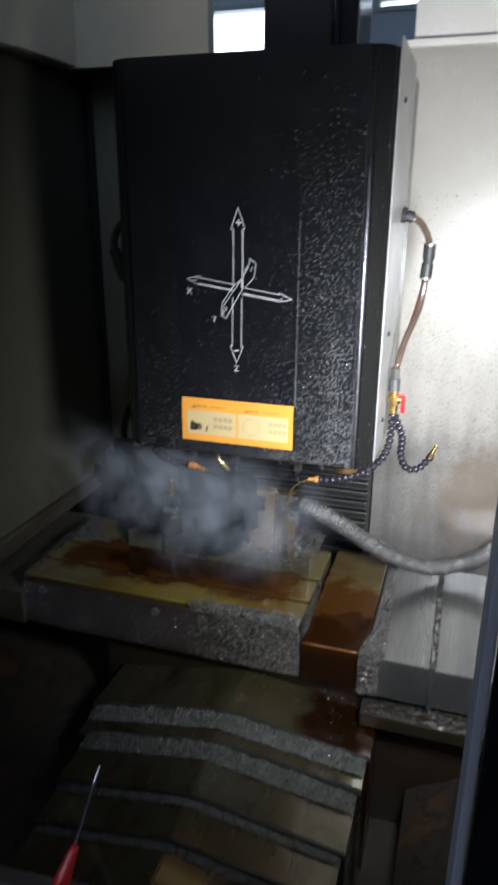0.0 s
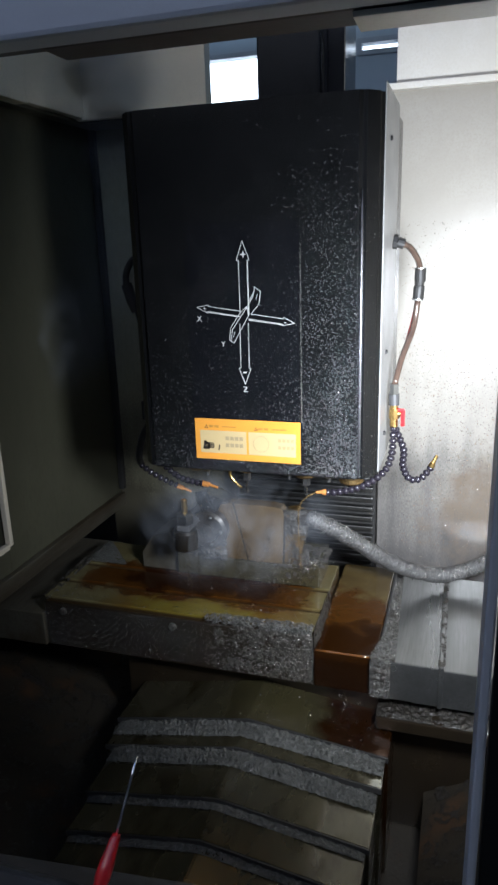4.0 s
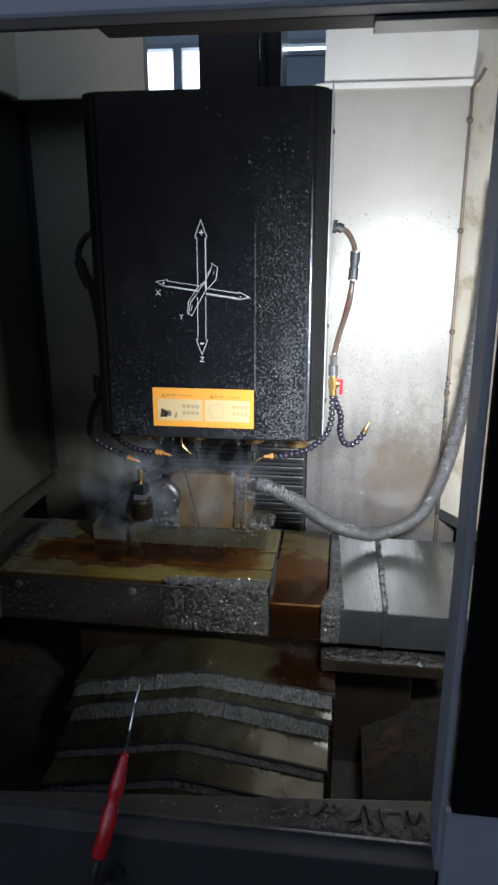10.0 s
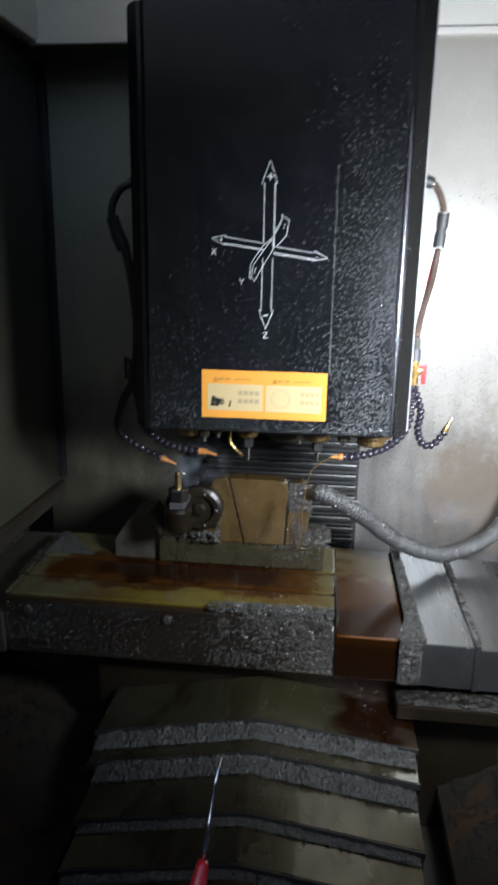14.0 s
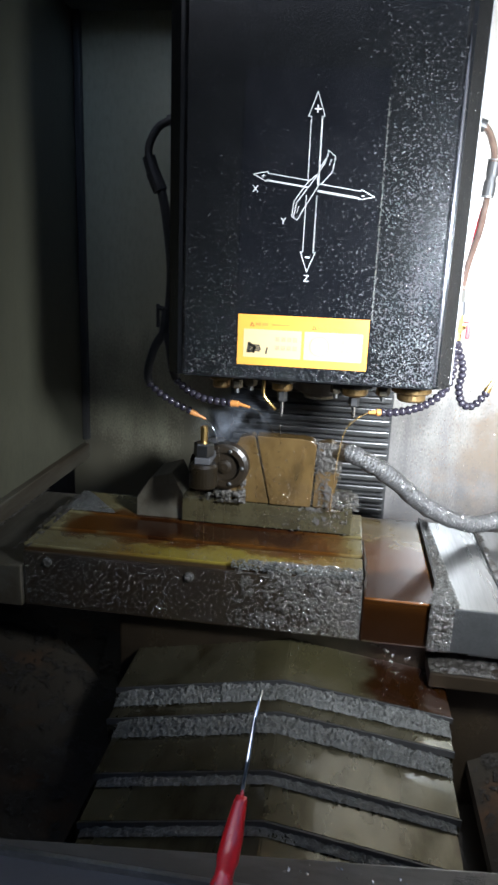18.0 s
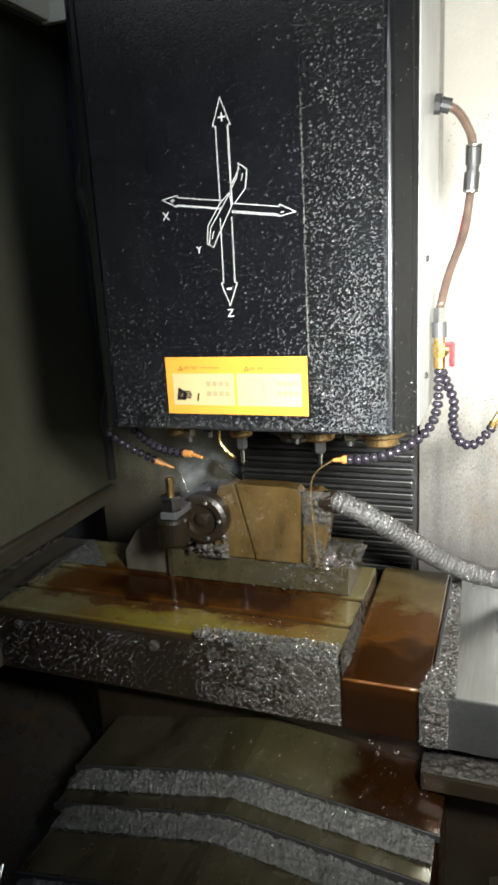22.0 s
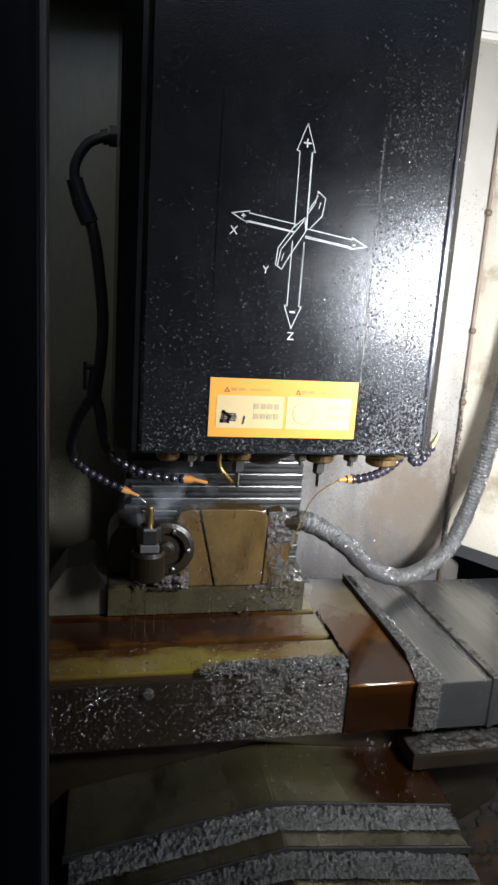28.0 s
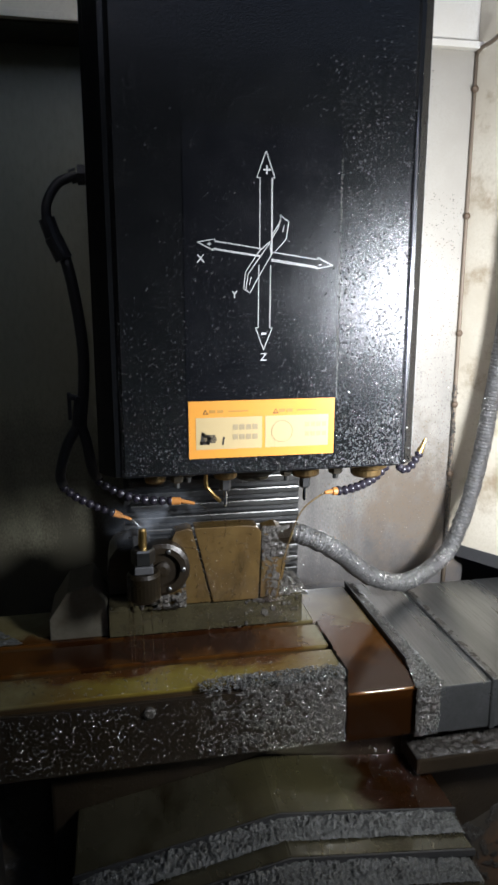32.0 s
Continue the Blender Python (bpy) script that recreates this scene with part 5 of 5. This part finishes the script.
def on_hose(r):
    p = hose_pts[int(r.random() ** 1.2 * 470)]
    d = V((r.uniform(-1, 1), r.uniform(-1, 0.4), r.uniform(-0.3, 1))).normalized()
    return p + d * 0.0168, d


chips("chips_conduit", 6000, on_hose, 0.0008, 9, "fine chips stuck to the conduit", True, None, (0, 1.3, 0.8))


def on_steps(r):
    k = 0 if r.random() < 0.5 else (1 if r.random() < 0.8 else r.randint(2, 4))
    deep = 0.036 if k < 2 else 0.012
    x, v = r.uniform(steps[k + 1][2][0], steps[k + 1][3][0]), r.random()
    hump = (0.0085 if k < 2 else 0.0035) * (1 - (2 * v - 1) ** 4)
    return V((x, steps[k][0] - 0.005 - deep * v, plate_top(k + 1, x) + hump)), V((0, 0, 1))


chips("chips_steps", 5000, on_steps, 0.00055, 10, "loose chips along the way cover steps", False, None, (-0.3, 0.85, 0.62))
chips("chips_sill", 240, lambda r: (V((-0.3 + 0.35 * r.random() ** 0.6, 0.453 + 0.026 * r.random(), 0.788)), V((0, 0, 1))), 0.0013, 11, "loose chips on the sill", False, None, (-0.1, 0.48, 0.78))


def on_head(r):
    """Specks on the head, denser low down and towards the lamp's side."""
    for _ in range(40):
        x, z = r.uniform(-0.502, -0.132), r.uniform(1.102, 1.69)
        low = (1.69 - z) / 0.59
        side = (x + 0.503) / 0.37
        on_film = -0.42 < x < -0.2265 and 1.12 < z < 1.52
        if -0.42 < x < -0.226 and 1.12 < z < 1.197:
            continue
        band = min(max((side - 0.6) / 0.3, 0.0), 1.0)
        dens = (0.0012 + low ** 3.8 * (0.3 + 0.3 * side) + 0.62 * low ** 1.4 * band) * (0.45 if on_film else 1)
        dens *= (0.4 + 0.6 * side / 0.7) if side < 0.7 else 1.0
        dens *= 0.5 + 0.9 * max(noise.noise(V((x, z, 3)) * 28) + 0.35, 0)
        if r.random() < dens:
            return V((x, HF - 0.0002 - (0.0006 if on_film else 0), z)), V((0, -1, 0))


chips("chip_specks_head", 1600, on_head, 0.00055, 12, "tiny bright chips stuck to the head cover", False, None, (-0.3, 1.0, 1.3))


def on_chamfer(r):
    t, z = r.random(), 1.102 + 0.5 * r.random() ** 1.6
    return V((-0.129 + 0.026 * t, HF + 0.027 * t - 0.0008, z)), V((0.72, -0.69, 0))


chips("chip_specks_side", 420, on_chamfer, 0.0007, 13, "tiny chips on the head's chamfer", False, None, (-0.1, 1.0, 1.3))


def dots(name, count, place, size, seed, label, category, material, centre, flatness=0.45, moves=False):
    """Small flattened beads of liquid on a surface."""
    rng = random.Random(seed)
    verts, faces = [], []
    c = V(centre)
    for _ in range(count):
        got = place(rng)
        if got is None:
            continue
        p, out = got
        s = size * (0.4 + 1.2 * rng.random() ** 2)
        q = out.to_track_quat("Z", "Y").to_matrix()
        b = len(verts)
        for r_, h in ((1.0, 0.0), (0.8, 0.6)):
            for k in range(6):
                verts.append(p - c + q @ V((s * r_ * math.cos(k * math.pi / 3), s * r_ * math.sin(k * math.pi / 3), s * h * flatness)))
        verts.append(p - c + q @ V((0, 0, s * flatness)))
        for k in range(6):
            k2 = (k + 1) % 6
            faces += [(b + k, b + k2, b + 6 + k2, b + 6 + k), (b + 6 + k, b + 6 + k2, b + 12)]
    me = bpy.data.meshes.new(name)
    me.from_pydata(verts, [], faces)
    for p in me.polygons:
        p.use_smooth = True
    me.materials.append(material)
    ob = new(name, me)
    ob.location = c
    tagged(ob, label, category, kind="stuff")
    return on_table(ob) if moves else ob


dots("coolant_drops_head", 9000, on_head, 0.0008, 14, "coolant droplets on the black head cover", "droplets", WET, (-0.3, 1.0, 1.3))
def on_head_mist(r):
    """A fine wet mist over the lower two thirds of the head."""
    while True:
        x, z = r.uniform(-0.502, -0.133), 1.102 + 0.49 * r.random() ** 1.5
        if x < -0.226 and z > 1.14 and r.random() < 0.45:
            continue
        if not (-0.42 < x < -0.226 and 1.12 < z < 1.197) and noise.noise(V((x, z, 9)) * 22) > -0.25:
            return V((x, HF - 0.0002 - (0.0008 if -0.42 < x < -0.2265 and z < 1.52 else 0), z)), V((0, -1, 0))


dots("coolant_mist_head", 9000, on_head_mist, 0.00062, 31, "fine coolant mist beaded on the head cover", "droplets", MIST, (-0.3, 1.0, 1.3), 0.5)
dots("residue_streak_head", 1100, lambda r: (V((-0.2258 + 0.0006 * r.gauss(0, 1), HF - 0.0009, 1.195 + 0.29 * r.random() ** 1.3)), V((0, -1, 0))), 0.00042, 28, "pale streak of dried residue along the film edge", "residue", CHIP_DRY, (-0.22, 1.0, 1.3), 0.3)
SPAT = mat("dried_spatter", (0.085, 0.072, 0.058), 0.5, 0.1, grain=300, blotch=40, bump=0.0)
dots("spatter_wall", 7500, lambda r: (V((r.uniform(-0.14, 0.18), 1.4895, 0.72 + 0.8 * r.random() ** 2.4)), V((0, -1, 0))), 0.0008, 15, "dried coolant spatter on the back wall", "spatter", SPAT, (0, 1.49, 1.0), 0.25)
RUSTY = mat("rust_spatter", (0.16, 0.085, 0.04), 0.6, 0.0, grain=300, blotch=40, bump=0.0)
dots("rust_specks_wall", 2000, lambda r: (V((r.uniform(-0.1, 0.185), 1.4895, 0.78 + 0.67 * r.random() ** 1.4)), V((0, -1, 0))), 0.00075, 33, "small brown rust specks on the back wall", "spatter", RUSTY, (0, 1.49, 1.0), 0.2)
dots("grime_corner", 1500, lambda r: (V((0.187 + 0.0022 * r.gauss(0, 1), 1.4845 - 0.003 * r.random(), 0.78 + 0.36 * r.random() ** 1.6)), V((-0.3, -0.95, 0))), 0.0014, 41, "dark grime caked along the corner seam", "grime", RUBBER, (0.187, 1.484, 1.0), 0.7)
dots("coolant_drops_wall", 900, lambda r: (V((r.uniform(-0.14, 0.18), 1.4895, 0.72 + 0.6 * r.random() ** 1.4)), V((0, -1, 0))), 0.0011, 16, "coolant droplets on the back wall", "droplets", DROP, (0, 1.49, 1.0), 0.5)

dots("coolant_drops_front", 1500, lambda r: (V((-0.775 + 0.575 * r.random(), 1.0271, 0.682 + 0.094 * r.random())), V((0, -1, 0))), 0.0011, 17, "coolant droplets on the table front", "droplets", DROP, (-0.487, 1.027, 0.73), 0.6, True)
dots("coolant_drops_table", 900, lambda r: (V((-0.77 + 0.56 * r.random(), 1.032 + 0.065 * r.random(), TZ + 0.0002)), V((0, 0, 1))), 0.0013, 18, "coolant droplets on the table top", "droplets", DROP, (-0.487, 1.06, TZ), 0.5, True)
dots("coolant_drops_block", 420, lambda r: (V((-0.44 + 0.145 * r.random(), 1.1838, 0.845 + 0.118 * r.random())), V((0, -1, 0))), 0.0011, 19, "coolant droplets on the fixture block", "droplets", DROP, (-0.37, 1.185, 0.9), 0.6, True)


dots("splash_drops_base", 170, lambda r: (V((-0.25 + 0.022 * r.gauss(0, 1), 1.196 + 0.006 * r.gauss(0, 1), 0.8455 + 0.006 * abs(r.gauss(0, 1)))), V((0, 0, 1))), 0.0016, 37, "bright splash of coolant under the jet", "droplets", DROP, (-0.25, 1.19, 0.85), 0.8, True)


def on_plate(r):
    """Beads and splashes on the top plate of the way cover."""
    x = -0.4 + 0.33 * r.random() ** 0.7
    return V((x, 0.945 + 0.1 * r.random(), plate_top(0, x) + 0.0003)), V((0, 0, 1))


dots("coolant_drops_cover", 200, on_plate, 0.0012, 20, "coolant droplets splashed on the way cover", "droplets", DROP, (-0.25, 1.0, 0.64), 0.5)

def grain_front(r):
    got = on_front(r, False)
    return got and (got[0] + V((0, -0.001, 0)), got[1])


dots("chip_grains_front", 2800, grain_front, 0.00068, 23, "fine round metal grains on the table front", "metal chips", CHIP, (-0.487, 1.027, 0.73), 0.9, True)
dots("chip_grains_steps", 8000, on_steps, 0.0007, 24, "fine round metal grains along the way cover steps", "metal chips", CHIP_DRY, (-0.3, 0.85, 0.62), 0.9)
dots("chip_grains_rim", 1500, lambda r: (V((-0.414 + 0.212 * r.random() ** 0.8, 1.022 + 0.022 * r.random() ** 1.5, 0.784 + 0.014 * r.random())), V((0, 0, 1))), 0.0013, 26, "pale metal grains along the table edge", "metal chips", CHIP_DRY, (-0.32, 1.03, 0.79), 0.9, True)
dots("chip_grains_conduit", 5200, on_hose, 0.0011, 29, "metal grains crusted on the conduit", "metal chips", CHIP, (0, 1.3, 0.8), 0.9, True)
dots("chip_grains_band", 2400, on_band, 0.0011, 27, "pale metal grains on the band", "metal chips", CHIP_DRY, (-0.09, 1.1, 0.75), 0.9, True)

# ---- coolant: films, streams and drips ----
def stream(name, pts, r, label, material=COOLANT, moves=False):
    line = spline(pts, 26)
    bm = tube([p + V((0.0006 * noise.noise(p * 90), 0, 0)) for p in line], [r * (0.75 + 0.5 * abs(noise.noise(p * 130))) for p in line], 8)
    ob = link(name, bm, material, None, "", True)
    return tagged(ob, label, "coolant", "streams of coolant")


stream("coolant_stream", [(-0.216, 1.085, 1.046), (-0.238, 1.09, 1.03), (-0.252, 1.1, 1.005), (-0.26, 1.13, 0.946), (-0.264, 1.158, 0.885), (-0.266, 1.172, 0.842)], 0.0013, "thin arc of coolant from the orange nozzle")
stream("coolant_stream", [(-0.405, 1.078, 1.043), (-0.392, 1.085, 1.036), (-0.376, 1.12, 1.005), (-0.366, 1.16, 0.972)], 0.0007, "thin coolant jet onto the fixture", DROP)
stream("coolant_stream", [(-0.492, 1.156, 1.0), (-0.478, 1.155, 0.985), (-0.468, 1.152, 0.955), (-0.464, 1.15, 0.92)], 0.0007, "thin coolant jet onto the clamp", DROP)
stream("coolant_stream", [(-0.357, 1.113, 1.01), (-0.357, 1.114, 0.99), (-0.356, 1.13, 0.972)], 0.0009, "coolant dripping from a nozzle tip", DROP)
for x, y, top in ((-0.495, 1.125, 0.888), (-0.482, 1.105, 0.888), (-0.468, 1.12, 0.888), (-0.452, 1.14, 0.872), (-0.38, 1.15, 0.842), (-0.5, 1.13, 0.888)):
    stream("coolant_stream", [(x, y, top), (x + 0.001, y - 0.002, (top + TZ) / 2), (x + 0.002, y - 0.003, TZ + 0.001)], 0.0008, "clear coolant trickling onto the table", DROP)
for k, rr in enumerate((0.006, 0.011, 0.017)):
    ring_pts = [V((-0.266 + rr * 1.3 * math.cos(a * math.pi / 10), 1.172 + 0.012 + rr * 0.7 * math.sin(a * math.pi / 10), 0.8427)) for a in range(21)]
    tagged(link("coolant_ripple", tube(ring_pts, 0.0009, 6), DROP, None, "", True), "ring of splashing coolant on the base plate", "coolant", "ripples")
for k in range(14):
    r = random.Random(200 + k)
    x, y = -0.12 - 0.07 * r.random(), 1.015 + 0.01 * r.random()
    z = 0.625 + 0.05 * r.random()
    ob = link("coolant_drop", lathe([(0.0004, -0.004), (0.0016, -0.0015), (0.002, 0.0005), (0.0012, 0.002), (0.0003, 0.0028)], 8), DROP, None, "", True)
    ob.location = (x, y, z)
    tagged(ob, "falling drop of coolant below the tray", "drop", "falling drops")

# dark strokes wiped through the smeared chips on the sill
for pts in ([(-0.084, 0.472), (-0.07, 0.492)], [(-0.042, 0.468), (-0.03, 0.474), (-0.024, 0.496), (-0.018, 0.47)], [(-0.006, 0.492), (-0.003, 0.468)], [(0.024, 0.468), (0.028, 0.494), (0.034, 0.472), (0.044, 0.494)]):
    line = spline([(x, y, 0.7886) for x, y in pts], 14)
    tagged(link("wiped_stroke", tube([p + V((0, 0.0008 * noise.noise(p * 200), 0)) for p in line], [0.0022 * (0.5 + 0.8 * abs(noise.noise(p * 120))) for p in line], 6), RUBBER), "dark stroke wiped through the chips on the sill", "smear", "wiped strokes", "stuff")


# ---- smoke from the cut ----
def smoke_material():
    m = bpy.data.materials.new("thin_blue_smoke")
    m.use_nodes = True
    nt = m.node_tree
    nt.nodes.remove(nt.nodes["Principled BSDF"])
    out = nt.nodes["Material Output"]
    tc = nt.nodes.new("ShaderNodeTexCoord")
    ln = nt.nodes.new("ShaderNodeVectorMath")
    ln.operation = "LENGTH"
    nt.links.new(tc.outputs["Object"], ln.inputs[0])
    soft = nt.nodes.new("ShaderNodeMapRange")
    soft.interpolation_type = "SMOOTHERSTEP"
    soft.inputs["From Min"].default_value, soft.inputs["From Max"].default_value = 0.0, 0.14
    soft.inputs["To Min"].default_value, soft.inputs["To Max"].default_value = 1.0, 0.0
    nt.links.new(ln.outputs["Value"], soft.inputs["Value"])
    info = nt.nodes.new("ShaderNodeObjectInfo")
    add = nt.nodes.new("ShaderNodeVectorMath")
    add.operation = "ADD"
    sc = nt.nodes.new("ShaderNodeVectorMath")
    sc.operation = "SCALE"
    sc.inputs[0].default_value = (7, 3, 5)
    nt.links.new(info.outputs["Random"], sc.inputs["Scale"])
    nt.links.new(tc.outputs["Object"], add.inputs[0])
    nt.links.new(sc.outputs["Vector"], add.inputs[1])
    n = nt.nodes.new("ShaderNodeTexNoise")
    n.inputs["Scale"].default_value, n.inputs["Detail"].default_value, n.inputs["Distortion"].default_value = 8, 4, 1.0
    nt.links.new(add.outputs["Vector"], n.inputs["Vector"])
    wisp = nt.nodes.new("ShaderNodeMapRange")
    wisp.inputs["From Min"].default_value, wisp.inputs["From Max"].default_value = 0.38, 0.8
    nt.links.new(n.outputs["Fac"], wisp.inputs["Value"])
    mul = nt.nodes.new("ShaderNodeMath")
    mul.operation = "MULTIPLY"
    nt.links.new(soft.outputs["Result"], mul.inputs[0])
    nt.links.new(wisp.outputs["Result"], mul.inputs[1])
    thin = nt.nodes.new("ShaderNodeMath")
    thin.operation = "MULTIPLY"
    thin.inputs[1].default_value = 0.1
    nt.links.new(mul.outputs["Value"], thin.inputs[0])
    clear_ = nt.nodes.new("ShaderNodeBsdfTransparent")
    haze = nt.nodes.new("ShaderNodeBsdfTranslucent")
    haze2 = nt.nodes.new("ShaderNodeBsdfDiffuse")
    for h in (haze, haze2):
        h.inputs["Color"].default_value = (0.74, 0.8, 0.9, 1)
    both = nt.nodes.new("ShaderNodeAddShader")
    nt.links.new(haze.outputs["BSDF"], both.inputs[0])
    nt.links.new(haze2.outputs["BSDF"], both.inputs[1])
    mix = nt.nodes.new("ShaderNodeMixShader")
    nt.links.new(thin.outputs["Value"], mix.inputs["Fac"])
    nt.links.new(clear_.outputs["BSDF"], mix.inputs[1])
    nt.links.new(both.outputs["Shader"], mix.inputs[2])
    nt.links.new(mix.outputs["Shader"], out.inputs["Surface"])
    return m


SMOKE = smoke_material()
SMOKE_PUFFS = []


def smoke_sheet():
    """A gently curved wisp, 0.28 m across."""
    bm = bmesh.new()
    bmesh.ops.create_grid(bm, x_segments=20, y_segments=20, size=0.14)
    for v in bm.verts:
        x, y = v.co.x, v.co.y
        v.co = V((x, 0.02 * noise.noise(V((x * 18, y * 18, 1))) + 0.8 * (x * x - y * y * 0.4), y))
    bm.faces.ensure_lookup_table()
    far_ = [v for v in bm.verts if math.hypot(v.co.x, v.co.z) > 0.142]
    bmesh.ops.delete(bm, geom=far_, context="VERTS")
    me = bpy.data.meshes.new("smoke_wisp")
    bm.to_mesh(me)
    bm.free()
    for p in me.polygons:
        p.use_smooth = True
    me.materials.append(SMOKE)
    return me


WISP = smoke_sheet()


def puff(rows, turn, size=1.0):
    """A wisp that drifts: rows of (seconds, x, y, z)."""
    ob = new("smoke_wisp", WISP)
    tagged(ob, "thin drifting wisp of bluish coolant smoke", "smoke", "wisps of smoke", "stuff")
    ob.visible_shadow = False
    ob.scale = (size, size, size)
    ob.location = rows[0][1:]
    SMOKE_PUFFS.append((ob, rows, turn))


rs = random.Random(77)
# a cloud that leaves over the side wall in the first seconds
for k in range(15):
    f = k / 14
    x0, y0, z0 = -0.33 - 0.36 * f + rs.uniform(-0.03, 0.03), 1.07 + 0.05 * rs.random(), 0.95 + 0.07 * f + rs.uniform(-0.035, 0.04)
    late = 1.4 + 1.5 * rs.random()
    puff([(0, x0, y0, z0), (0.9, x0 - 0.05, y0 + 0.01, z0 + 0.02), (late, x0 - 0.12, y0 + 0.05, z0 + 0.08), (late + 1.3, x0 - 0.2, y0 + 0.2, z0 + 0.35), (late + 3.5, -0.72, 1.35, 2.3), (32, -0.72, 1.3, 3.4)], rs.uniform(-25, 25))
# thinner wisps that hang about the cut for the first third
for k in range(8):
    x0, y0, z0 = -0.3 - 0.2 * (k / 7) + rs.uniform(-0.03, 0.03), 1.08 + 0.05 * rs.random(), 0.93 + rs.uniform(-0.04, 0.06)
    late = 7.5 + 5 * rs.random()
    puff([(0, x0, y0, z0), (2.0, x0 - 0.03, y0 + 0.02, z0 + 0.01), (5.0, x0, y0, z0), (late, x0 - 0.05, y0 + 0.03, z0 + 0.03), (late + 2.5, x0 - 0.16, y0 + 0.16, z0 + 0.3), (late + 6, -0.7, 1.35, 2.3), (32, -0.72, 1.3, 3.4)], rs.uniform(-25, 25))
# mist that stays at the jets
for k in range(3):
    x0, z0 = -0.475 + 0.03 * k, 1.0 + 0.008 * k
    puff([(0, x0, 1.12, z0), (10, x0 - 0.02, 1.11, z0 + 0.01), (20, x0 + 0.01, 1.12, z0), (32, x0 - 0.01, 1.12, z0 + 0.01)], rs.uniform(-25, 25), 0.4)


# seconds and how far the table stands along x
TABLE_X = [
    (0, -0.0071), (0.5, -0.0041), (1, -0.0020), (1.5, -0.0009), (2, -0.0118), (2.5, 0.0024), (3, -0.0130), (3.5, 0.0018), (4, -0.0110), (4.5, 0.0010), (5,
    -0.0060), (5.5, -0.0129), (6, 0.0000), (6.5, -0.0042), (7, -0.0118), (7.5, 0.0013), (8, -0.0135), (8.5, -0.0005), (9, -0.0002), (9.5, -0.0134), (10,
    0.0009), (10.5, -0.0118), (11, -0.0043), (11.5, 0.0001), (12, -0.0124), (12.5, 0.0023), (13, -0.0125), (13.5, -0.0008), (14, 0.0020), (14.5, -0.0114),
    (15, 0.0010), (15.5, -0.0100), (16, -0.0020), (16.5, 0.0031), (17, 0.0027), (17.5, -0.0023), (18, -0.0043), (18.5, -0.0010), (19, 0.0024), (19.5,
    0.0006), (20, -0.0052), (20.5, -0.0078), (21, -0.0080), (21.5, -0.0035), (22, -0.0001), (22.5, -0.0077), (23, -0.0080), (23.5, -0.0054), (24, 0.0019),
    (24.5, 0.0039), (25, 0.0028), (25.5, 0.0015), (26, 0.0069), (26.5, 0.0137), (27, 0.0040), (27.5, 0.0120), (28, 0.0040), (28.5, 0.0065), (29, 0.0149),
    (29.5, 0.0081), (30, 0.0092), (30.5, 0.0127), (31, 0.0003), (31.5, 0.0056), (32, 0.0048)
]


def motions():
    for ob in TABLE_THINGS:
        x, y, z = ob.location
        walk(ob, [(t, pose(x + d, y, z)) for t, d in TABLE_X])
    for ob, rows, turn in SMOKE_PUFFS:
        walk(ob, [(t, pose(x, y, z, 0, turn, 0.8 * turn + t)) for t, x, y, z in rows])


motions()
